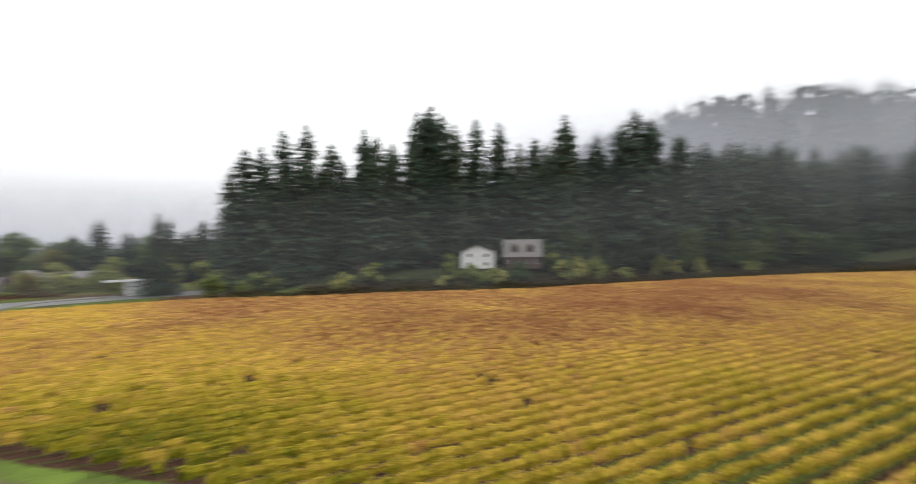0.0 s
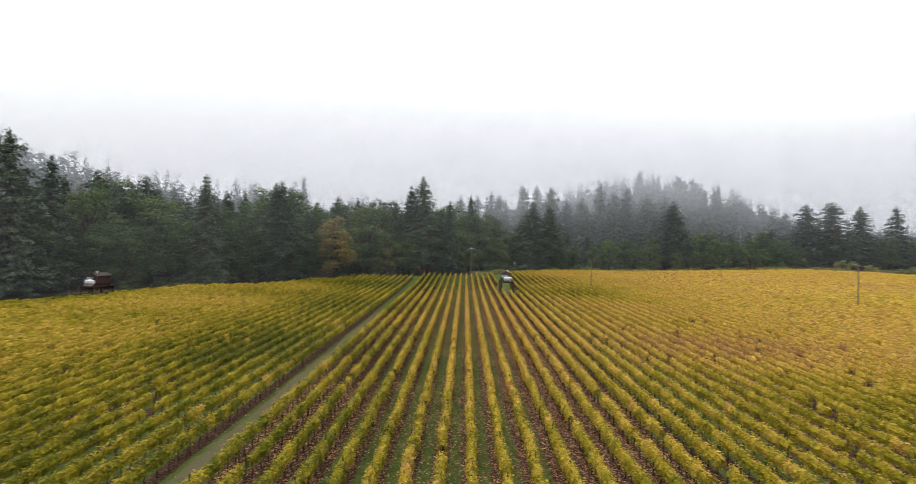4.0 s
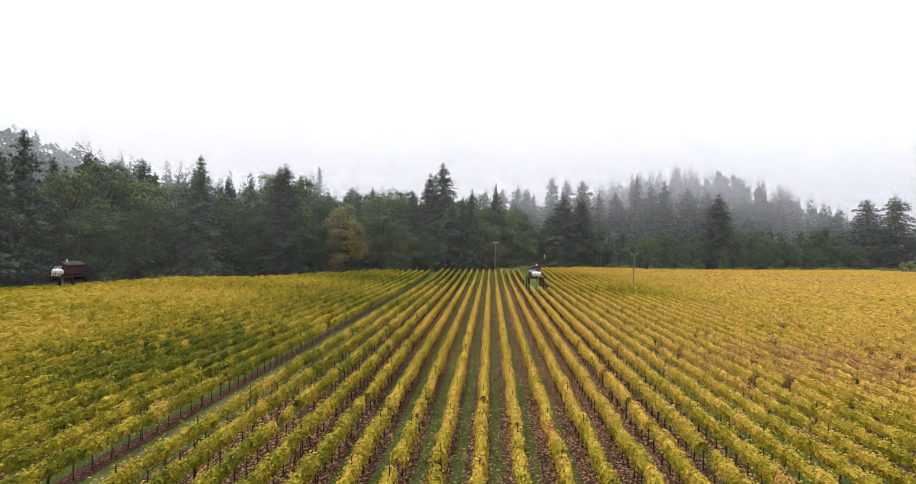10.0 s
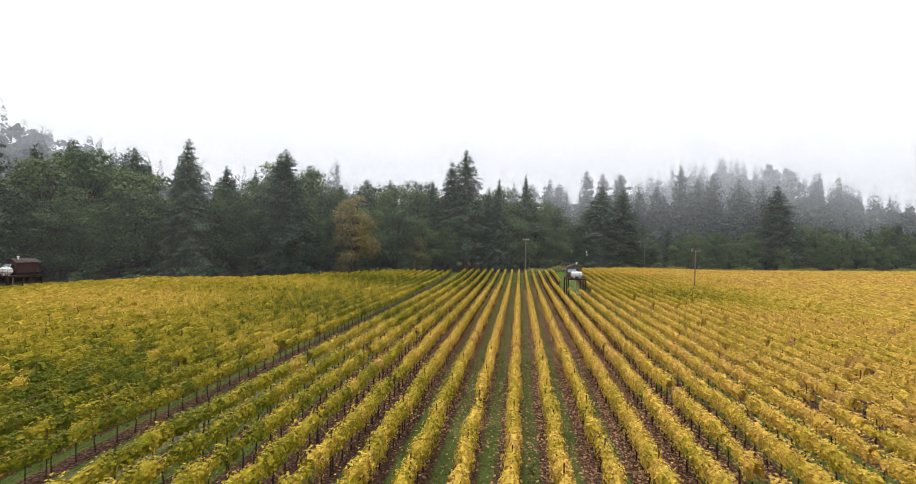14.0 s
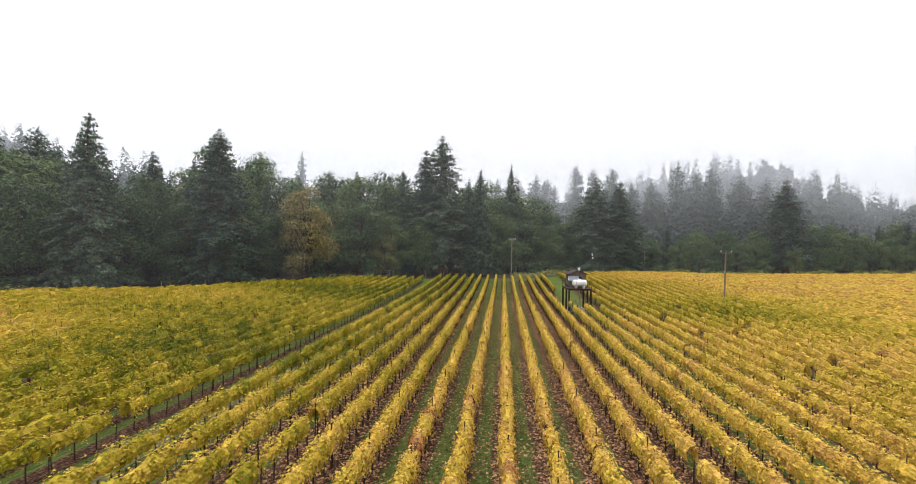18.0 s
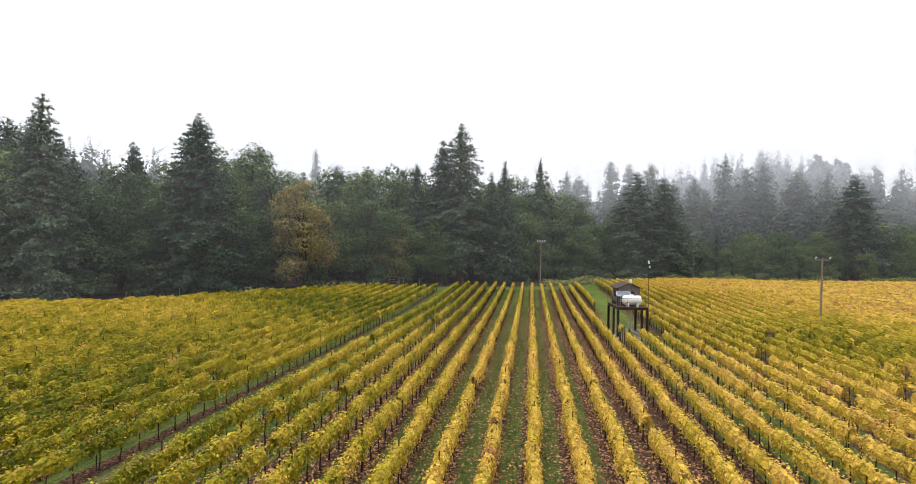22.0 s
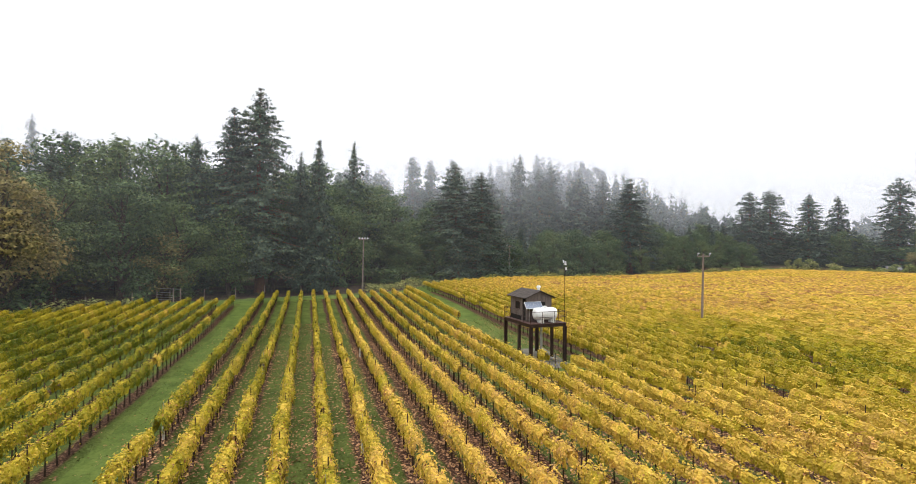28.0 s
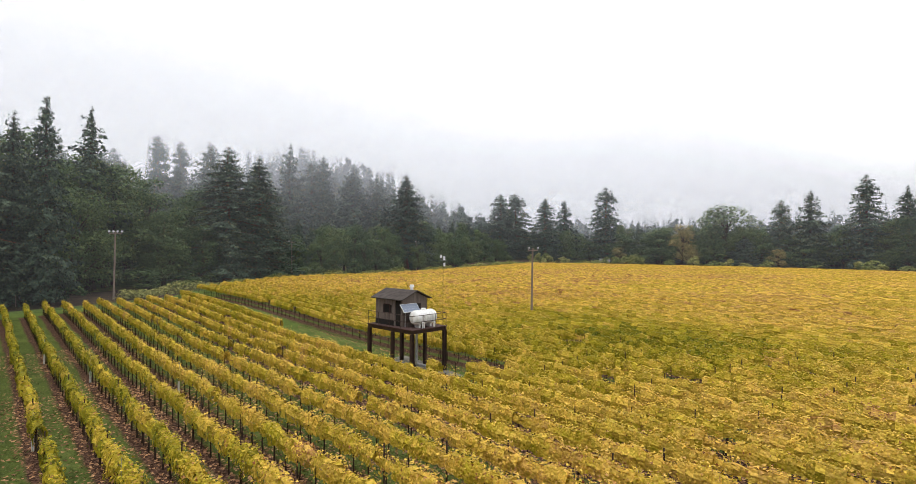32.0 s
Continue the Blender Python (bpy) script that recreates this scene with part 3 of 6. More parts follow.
strip("grass_lane", [(-137, 12.6), (-158, 12.8), (-164, 13.3), (-202, 13.4)], 3.6, GRASS_MAT, 0.05, "mown grass lane leading past the tank platform", "grass lane", 0.4, 9)
strip("headland", [(-184, -30), (-187, -16), (-192, -6), (-194, 4), (-199, 12), (-212, 20), (-226, 36)], 7.0, GRASS_MAT, 0.04, "grass headland at the end of the vine rows", "headland", 0.8, 11)
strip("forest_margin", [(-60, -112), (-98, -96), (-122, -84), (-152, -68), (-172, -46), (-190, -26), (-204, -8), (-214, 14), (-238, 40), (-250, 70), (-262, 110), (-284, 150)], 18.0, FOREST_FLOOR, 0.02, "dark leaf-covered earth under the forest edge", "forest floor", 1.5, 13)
strip("gravel_pad", [(-138, 11.8), (-146, 12.6)], 3.4, GRAVEL, 0.07, "worn gravel under the tank platform", "gravel pad", 0.4, 15)
strip("yard", [(-32, 168), (-16, 173), (4, 178), (22, 180)], 17.0, ASPHALT, 0.06, "wet grey asphalt yard in front of the garage", "yard", 1.0, 17)
for px, py, a, b in ((-22.4, 57.9, 1.2, 0.9), (-20.5, 55.2, 1.7, 1.1), (-18.6, 52.6, 0.5, 0.7), (-16.6, 49.0, 0.7, 0.5), (-29.6, 124.0, 0.6, 2.0)):
    bm = bmesh.new()
    ring = [bm.verts.new((a * math.cos(t) * (1 + 0.3 * math.sin(3 * t + px)), b * math.sin(t) * (1 + 0.25 * math.cos(2 * t)), 0)) for t in np.linspace(0, 6.283, 25)[:-1]]
    bm.faces.new(ring)
    ob = part("puddle", bm, WATER)
    ob.location = (px, py, 0.084)
    tagged(ob, "shallow rain puddle on the muddy track", "puddle", "puddles on the track", "structure")


def fog_bank(pts, height, mat):
    v, f = [], []
    pts = np.array(pts, float)
    for _ in range(3):
        cut = np.stack([0.75 * pts[:-1] + 0.25 * pts[1:], 0.25 * pts[:-1] + 0.75 * pts[1:]], 1).reshape(-1, 2)
        pts = np.concatenate([pts[:1], cut, pts[-1:]])
    t = np.arange(len(pts))
    px, py = np.interp(t, range(len(pts)), pts[:, 0]), np.interp(t, range(len(pts)), pts[:, 1])
    zs = np.linspace(-2, height, 8)
    for x, y in zip(px, py):
        for z in zs:
            v.append((x, y, z))
    m = len(zs)
    for i in range(len(px) - 1):
        for j in range(m - 1):
            f.append((i * m + j, (i + 1) * m + j, (i + 1) * m + j + 1, i * m + j + 1))
    me = bpy.data.meshes.new("fog_bank")
    me.from_pydata(v, [], f)
    me.materials.append(mat)
    me.shade_smooth()
    return tagged(new("fog_bank", me), "thin bank of drifting valley mist before the hills", "mist", kind="structure")


fog_bank([(-40, -130), (-88, -102), (-128, -78), (-148, -62), (-164, -45), (-182, -28), (-191, -10), (-194, 6), (-206, 13), (-226, 34), (-237, 62), (-243, 92), (-262, 130), (-276, 168), (-272, 198), (-225, 207), (-60, 212), (-30, 192), (26, 158), (62, 138), (92, 128), (162, 121), (219, 110), (300, 88), (380, 60)], 90, fog_material("mist_thin", 10, 60, 0.045, 0.08, 35, 85))
# layers of mist further back, each a little denser
fog_bank([(-30, -230), (-150, -150), (-215, -95), (-255, -30), (-272, 40), (-290, 100), (-318, 170), (-335, 262), (-150, 275), (0, 275), (60, 240), (110, 215), (210, 190), (330, 120), (380, 0)], 120, fog_material("mist_near", 10, 44, 0.08, 0.215, 45, 110))
fog_bank([(-25, -260), (-160, -185), (-240, -120), (-300, -40), (-325, 50), (-345, 130), (-360, 220), (-350, 290), (-150, 300), (20, 300), (90, 265), (180, 235), (290, 190), (370, 90), (410, 0)], 135, fog_material("mist_middle", 12, 50, 0.06, 0.215, 55, 125))
fog_bank([(-20, -300), (-180, -230), (-280, -150), (-340, -50), (-365, 60), (-385, 150), (-400, 230), (-390, 320), (-150, 330), (40, 325), (130, 285), (230, 250), (330, 210), (400, 110), (440, 0)], 150, fog_material("mist_hillside", 12, 54, 0.06, 0.21, 65, 140))
fog_bank([(-10, -340), (-210, -280), (-320, -180), (-385, -60), (-400, 70), (-420, 170), (-430, 250), (-420, 350), (-150, 365), (60, 355), (170, 310), (270, 280), (365, 235), (430, 130), (470, 0)], 165, fog_material("mist_ridge", 14, 56, 0.08, 0.21, 75, 150))
fog_bank([(0, -400), (-240, -340), (-380, -220), (-450, -70), (-470, 80), (-480, 190), (-490, 300), (-470, 420), (-150, 430), (80, 420), (220, 360), (330, 320), (430, 260), (500, 140), (540, 0)], 190, fog_material("mist_far", 24, 70, 0.12, 0.21, 90, 170))

fog_bank([(-300, 178), (-268, 214), (-225, 219), (-62, 216), (-32, 206), (10, 166), (28, 158), (62, 138.5), (92, 128.5), (162, 121.5), (219, 110.5), (300, 88), (380, 60)], 90, fog_material("mist_gardens", 10, 60, 0.015, 0.06, 40, 88))

# ---- vine rows ----
FLIGHT = np.array([(4, 4), (0, 0), (-83, 1), (-100, -7), (-114, -13)], float)


def off_line(x, y):
    """Distance on the plan from the middle line of the field."""
    best = np.full(np.shape(x), 1e9)
    for a, b in zip(FLIGHT[:-1], FLIGHT[1:]):
        d = b - a
        t = np.clip(((x - a[0]) * d[0] + (y - a[1]) * d[1]) / (d @ d), 0, 1)
        best = np.minimum(best, np.hypot(x - a[0] - t * d[0], y - a[1] - t * d[1]))
    return best


def blob(x, y, cx, cy, rx, ry):
    return np.exp(-((x - cx) / rx) ** 2 - ((y - cy) / ry) ** 2)


def ripeness(x, y):
    """0 green, 0.5 yellow, 0.75 golden brown, 1 red: the vines' colour over the field."""
    t = 0.475 + 0.06 * wave(x, y, 60, 3) + 0.06 * wave(x, y, 17, 4)
    t = t - 0.34 * blob(x, y, -21, 37, 25, 18) - 0.05 * blob(x, y, -25, 8, 45, 22) - 0.2 * blob(x, y, -140, 33, 24, 11) - 0.2 * blob(x, y, -95, 112, 16, 12) - 0.14 * blob(x, y, -57, 83, 16, 14)
    t = t - 0.08 * blob(x, y, -70, -26, 55, 11) - 0.05 * blob(x, y, -150, -22, 40, 14) - 0.2 * blob(x, y, -122, -84, 30, 9)
    t = t - 0.05 * smooth((2 - y) / 9) - 0.04 * smooth((-40 - y) / 10) - 0.08 * smooth((-2 - y) / 7) * smooth((y + 48) / 18) - 0.03 * blob(x, y, -92, -22, 26, 8) - 0.12 * blob(x, y, 6, 50, 16, 20)
    t = t + 0.03 * smooth((-115 - x) / 30) * smooth((y - 16) / 20) + 0.01 * blob(x, y, -190, 130, 70, 40) + 0.19 * smooth((x + 22) / 50) * smooth((y - 26) / 50) + 0.06 * smooth((x + 110) / 60) * smooth((y - 16) / 25) + 0.02 * blob(x, y, -110, 130, 90, 60) + 0.05 * smooth((y - 14) / 20)
    return t


def vine_leaves(x0, x1, y, rng):
    """Leaves of one stretch of a row: bent faces and their tones."""
    step = 0.6
    xs = np.arange(x0, x1, step) + step / 2
    d = off_line(xs, y)
    count = np.select([d < 13, d < 27, d < 50, d < 95], [235, 200, 165, 80], 28)
    size = np.select([d < 13, d < 27, d < 50, d < 95], [0.105, 0.105, 0.1, 0.125], 0.17)
    vine = np.floor(xs / 1.2).astype(int)
    vr = np.random.default_rng(int((y + 200) * 100))
    table = vr.random(4000)
    vig = table[(vine + 2000) % 4000]
    full = np.where(vig < 0.02, 0.05, np.where(vig < 0.07, 0.5, 0.85 + 0.3 * vig))
    n = rng.poisson(count * step * full)
    i = np.repeat(np.arange(len(xs)), n)
    m = len(i)
    if m == 0:
        return [np.zeros((0, 4, 3)), np.zeros((0, 3, 3))], [np.zeros(0), np.zeros(0)]
    x = xs[i] + rng.uniform(-step / 2, step / 2, m)
    th = rng.uniform(-0.6, math.pi + 0.6, m)
    r = np.sqrt(rng.uniform(0.3, 1.15, m))
    even = np.where(d[i] < 50, 1.0, 0.4)
    bump = 1 + even * (0.18 * np.sin(x * 2.6 + y * 3) + 0.14 * np.sin(x * 6.1 + y * 7) + 0.25 * (vig[i] - 0.5))
    half_w, half_h = np.where(d[i] < 20, 0.33, 0.24) * bump, np.where(d[i] < 20, 0.57, 0.5) * bump
    cz = np.where(d[i] < 20, 1.13, 1.2) + 0.05 * np.sin(x * 0.9 + y)
    sq = np.where(d[i] < 20, 1.0, 0.85)
    cs, sn = np.cos(th), np.sin(th)
    cs, sn = np.sign(cs) * np.abs(cs) ** sq, np.sign(sn) * np.abs(sn) ** sq
    shoot = rng.random(m) < 0.05
    c = np.stack([x, y + 0.06 * np.sin(x * 0.7 + y * 5) + half_w * cs * r, ground_z(x, np.full(m, y)) + cz + half_h * sn * r + shoot * rng.uniform(0, 0.3, m)], 1)
    low = rng.random(m) < 0.1
    c[low, 2] -= rng.uniform(0.1, 0.5, low.sum())
    calm = np.where(d[i] < 20, 1.0, 0.6)
    nn = np.stack([0.3 * calm * rng.normal(size=m), np.cos(th) * np.abs(cs) + 0.3 * calm * rng.normal(size=m), np.maximum(np.sin(th), 0) * np.abs(sn) + np.where(d[i] < 27, 0.15, 0.3) + 0.3 * calm * rng.normal(size=m)], 1)
    fine = d[i] < 7
    q = leaf_quads(c[fine], nn[fine], size[i][fine], rng)
    q3 = leaf_quads(c[~fine], nn[~fine], size[i][~fine], rng, corners=3)
    # vines that have turned red, and an unruly mix of green and brown to the east
    mixed = 0.16 * smooth((x + 75) / 45) * smooth((y - 12) / 18)
    def vine_hue(v):
        f = np.floor(v / 1.2 - 0.5).astype(int)
        w = smooth(v / 1.2 - 0.5 - f)
        return table[(f + 777) % 4000] * (1 - w) + table[(f + 778) % 4000] * w - 0.5

    def turned(v, at_y):
        red = blob(v, at_y, -18, 40, 16, 12)
        return np.where(table[(np.floor(v / 1.2).astype(int) + 1500) % 4000] < 0.018 + 0.1 * red, 0.28 + 0.3 * red, 0) + np.where(table[(np.floor(v / 1.2).astype(int) + 900) % 4000] < 0.3 * blob(v, at_y, -205, 84, 42, 36) * (1 + wave(v, at_y, 9, 15)), 0.3, 0)
    tone = ripeness(x, y) + (0.055 * calm * even + 0.6 * mixed) * rng.normal(size=m) + (0.15 - 0.03 * (d[i] > 27) - 0.05 * (d[i] > 50)) * 1.25 * vine_hue(x) + turned(x, y)
    # lower leaves greener; beyond 20 m the tone also paints shade on row sides
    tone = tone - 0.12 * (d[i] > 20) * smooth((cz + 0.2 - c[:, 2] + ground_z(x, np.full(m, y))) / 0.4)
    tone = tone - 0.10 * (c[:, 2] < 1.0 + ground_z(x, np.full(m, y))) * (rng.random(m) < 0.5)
    brown = rng.random(m) < 0.06 * calm
    tone = np.clip(np.where(brown, 0.8 + 0.05 * rng.normal(size=m), tone), 0.02, 0.98 - 0.1 * (rng.random(m) < 0.7))
    # the dense inside of the canopy, in short uneven panels
    def lump(v):
        calm_far = np.where(off_line(v, y) < 50, 1.0, 0.4)
        return 1 + calm_far * (0.18 * np.sin(v * 2.6 + y * 3) + 0.14 * np.sin(v * 6.1 + y * 7))
    core = [np.zeros((0, 4, 3))]
    for lo, hi, cuts, fans, fill in ((0, 27, 2, 5, 0.72), (27, 50, 2, 5, 0.85), (50, 95, 1, 5, 0.9), (95, 999, 1, 4, 0.92)):
        on = np.repeat((full > 0.3) & (d >= lo) & (d < hi), cuts)
        cl = step / cuts
        cx = (np.repeat(xs, cuts) + np.tile((np.arange(cuts) + 0.5) * cl - step / 2, len(xs)))[on]
        slim = np.where(np.repeat(full, cuts)[on] < 0.6, 0.5, 1)
        g = ground_z(cx, np.full(len(cx), y))
        ang = np.radians(np.linspace(-35, 215, fans + 1))
        for e0, e1 in zip(ang[:-1], ang[1:]):
            qq = np.empty((len(cx), 4, 3))
            for j, (e, sx) in enumerate(((e0, -0.52), (e0, 0.52), (e1, 0.52), (e1, -0.52))):
                vx = cx + sx * cl
                k = fill * lump(vx) * slim
                qq[:, j] = np.stack([vx, y + 0.06 * np.sin(vx * 0.7 + y * 5) + (0.33 if lo < 20 else 0.24) * k * np.cos(e) + 0.03 * rng.normal(size=len(cx)), g + (1.13 if lo < 20 else 1.2) + (0.57 if lo < 20 else 0.5) * k * np.sin(e) + 0.035 * rng.normal(size=len(cx))], 1)
            core.append(qq)
    core = np.concatenate(core)
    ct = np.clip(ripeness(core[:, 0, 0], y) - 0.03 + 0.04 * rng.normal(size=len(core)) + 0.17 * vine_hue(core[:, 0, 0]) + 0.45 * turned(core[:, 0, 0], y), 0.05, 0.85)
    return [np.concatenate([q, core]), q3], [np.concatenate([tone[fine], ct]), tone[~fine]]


def stake_mesh():
    bm = bmesh.new()
    box(bm, -0.035, 0.035, -0.006, 0.006, -0.1, 1.88)
    box(bm, -0.006, 0.006, 0.006, 0.04, -0.1, 1.88)
    me = bpy.data.meshes.new("post")
    bm.to_mesh(me)
    bm.free()
    me.materials.append(STAKE)
    return me


def end_post_mesh():
    bm = bmesh.new()
    rod(bm, (0, 0, -0.2), (0, 0, 1.62), 0.045, 0.04, 7)
    rod(bm, (0.0, 0, 1.5), (0.9, 0, 0.0), 0.006, 0.006, 4)
    me = bpy.data.meshes.new("end_post")
    bm.to_mesh(me)
    bm.free()
    me.materials.append(STAKE)
    return me


POST_ME, END_ME = stake_mesh(), end_post_mesh()
vine_rng = np.random.default_rng(21)
near_posts = 0
for k in range(-52, 115):
    y, spans = row_spans(k)
    for s, (a, b) in enumerate(spans):
        row = thing("vine_row", (a + b) / 2, y, 0, label="trellised grapevine row in yellow and green autumn leaf", category="vine row", group="vine rows")
        org = np.array([(a + b) / 2, y, 0.0])
        solo = -3 <= k <= 2 and s == 0
        pieces = [(a, b)]
        if solo:
            pieces = [(a, -104.4), (-51.6, b)]
            for v in range(44):
                vx = -104.4 + 1.2 * v
                q, tone = vine_leaves(vx, vx + 1.19, y, vine_rng)
                if len(q[0]) < 6:
                    continue
                o = np.array([vx + 0.6, y, 0.0])
                vine = part("vine", quad_mesh("vine", [e - o for e in q], VINE, np.concatenate(tone)), VINE, row)
                vine.location = o - org
                lean = 0.05 * math.sin(vx * 9)
                stem = frustum_quads([(0, 0, 0), (lean, 0.02, 0.5)], [(lean, 0.02, 0.5), (0, 0, 1.0)], [0.04, 0.032], [0.032, 0.022])
                part("trunk", quad_mesh("trunk", stem, VINE_WOOD), VINE_WOOD, vine)
        qs, ts = zip(*[vine_leaves(p, q, y, vine_rng) for p, q in pieces])
        q = [np.concatenate([e[j] for e in qs]) - org for j in (0, 1)]
        tone = np.concatenate([np.concatenate([e[j] for e in ts]) for j in (0, 1)])
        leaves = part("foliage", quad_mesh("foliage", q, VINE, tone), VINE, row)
        leaves["kind"] = "stuff"
        xs = np.arange(a + 0.6, b, 1.2)
        if solo:
            xs = xs[(xs < -104.4) | (xs > -51.6)]
        xs = xs[off_line(xs, y) < 95] + vine_rng.uniform(-0.1, 0.1, len(xs[off_line(xs, y) < 95]))
        if len(xs):
            z0 = ground_z(xs, np.full(len(xs), y))
            ln = vine_rng.uniform(-0.08, 0.08, (2, len(xs)))
            p0 = np.stack([xs, 0 * xs + y, z0], 1)
            p1 = np.stack([xs + ln[0], y + 0.4 * ln[1], z0 + 0.55], 1)
            p2 = np.stack([xs + 0.5 * ln[1], 0 * xs + y, z0 + 1.05], 1)
            if abs(y) < 40:
                tq = np.concatenate([frustum_quads(p0, p1, 0.042, 0.032, 4), frustum_quads(p1, p2, 0.032, 0.022, 4)]) - org
            else:
                tq = frustum_quads(p0, p2, 0.042, 0.03, 3) - org
            tr = part("vine_wood", quad_mesh("vine_wood", tq, VINE_WOOD), VINE_WOOD, row)
            tr["kind"] = "stuff"
        px = np.arange(a + 3, b, 6.0) + 0.3 * math.sin(k)
        dd = off_line(px, y)
        mine = px[(np.abs(y) < 15) & (dd < 24)]
        for p in mine:
            if near_posts < 290:
                o = part("post", POST_ME, STAKE, row)
                o.location = (p - org[0], 0, gz(p, y))
                near_posts += 1
        rest = px[(dd < 150) & ~((np.abs(y) < 15) & (dd < 24))]
        if len(rest):
            z0 = ground_z(rest, np.full(len(rest), y))
            pq = frustum_quads(np.stack([rest, 0 * rest + y, z0], 1), np.stack([rest, 0 * rest + y, z0 + np.where(off_line(rest, y) < 45, 1.85, 1.6)], 1), 0.032, 0.028, 4) - org
            ps = part("stake_line", quad_mesh("stake_line", pq, STAKE), STAKE, row)
            ps["kind"] = "stuff"
        for e, flip in ((a, 0), (b, 180)):
            o = part("end_post", END_ME, STAKE, row)
            o.matrix_basis = pose(e - org[0], 0, gz(e, y), 0, 0, flip)
        if abs(y) < 20:
            wires = []
            for h in (0.5, 1.0, 1.45):
                w = np.arange(a, b, 12.0)
                we = np.minimum(w + 12, b)
                wires.append(frustum_quads(np.stack([w, 0 * w, ground_z(w, 0 * w + y) + h], 1) - [org[0], 0, 0], np.stack([we, 0 * w, ground_z(we, 0 * w + y) + h], 1) - [org[0], 0, 0], 0.008, 0.008, 3))
            part("trellis_wire", quad_mesh("trellis_wire", np.concatenate(wires), STAKE), STAKE, row)["kind"] = "stuff"

# fallen leaves under the rows along the middle of the field
lr = np.random.default_rng(31)
m = 190000
lx = lr.uniform(-165, -18, m)
lk = lr.integers(-9, 8, m)
ly = ROW0 + ROW * lk - 0.12 + 0.52 * lr.normal(size=m)
keep = wave(lx, ly, 14, 9) + 0.5 * lr.normal(size=m) > -0.5
keep &= (np.abs(ly - (ROW0 - 9 * ROW)) > 1.3) | (lr.random(m) < 0.2)
keep &= lr.random(m) > 0.2 * smooth((-95 - lx) / 30) * smooth((2 - ly) / 6)
lx, ly = lx[keep], ly[keep]
lc = np.stack([lx, ly, ground_z(lx, ly) + 0.05], 1)
ln = np.stack([0.25 * lr.normal(size=len(lx)), 0.25 * lr.normal(size=len(lx)), np.ones(len(lx))], 1)
tagged(new("fallen_leaves", quad_mesh("fallen_leaves", leaf_quads(lc, ln, 0.14, lr, corners=3), LITTER)), "tan and brown fallen vine leaves on the ground", "fallen leaves", kind="stuff")


# grass blades between the rows and on the avenue
br = np.random.default_rng(41)
m = 110000
bx = br.uniform(-165, -22, m)
by = np.where(br.random(m) < 0.08, ROW0 - 9 * ROW + br.normal(size=m) * 0.75, ROW0 + ROW * (br.integers(-9, 8, m) + 0.5) - 0.05 + 0.27 * br.normal(size=m))
keep = (wave(bx, by, 9, 12) + 0.6 * br.normal(size=m) > -0.3) | (br.random(m) < 0.3)
bx, by = bx[keep], by[keep]
base_p = np.stack([bx, by, ground_z(bx, by) + 0.03], 1)
ang, hh, ww = br.uniform(0, 6.283, len(bx)), br.uniform(0.04, 0.09, len(bx)), br.uniform(0.03, 0.06, len(bx))
dirs = np.stack([np.cos(ang), np.sin(ang), 0 * ang], 1)
tip = base_p + np.stack([-np.sin(ang), np.cos(ang), 0 * ang], 1) * (hh * br.uniform(0.9, 2.2, len(bx)))[:, None] + np.stack([0 * ang, 0 * ang, hh], 1)
tagged(new("grass_blades", quad_mesh("grass_blades", np.stack([base_p - dirs * ww[:, None], base_p + dirs * ww[:, None], tip], 1), BLADE)), "short green grass between the vine rows", "grass", kind="stuff")


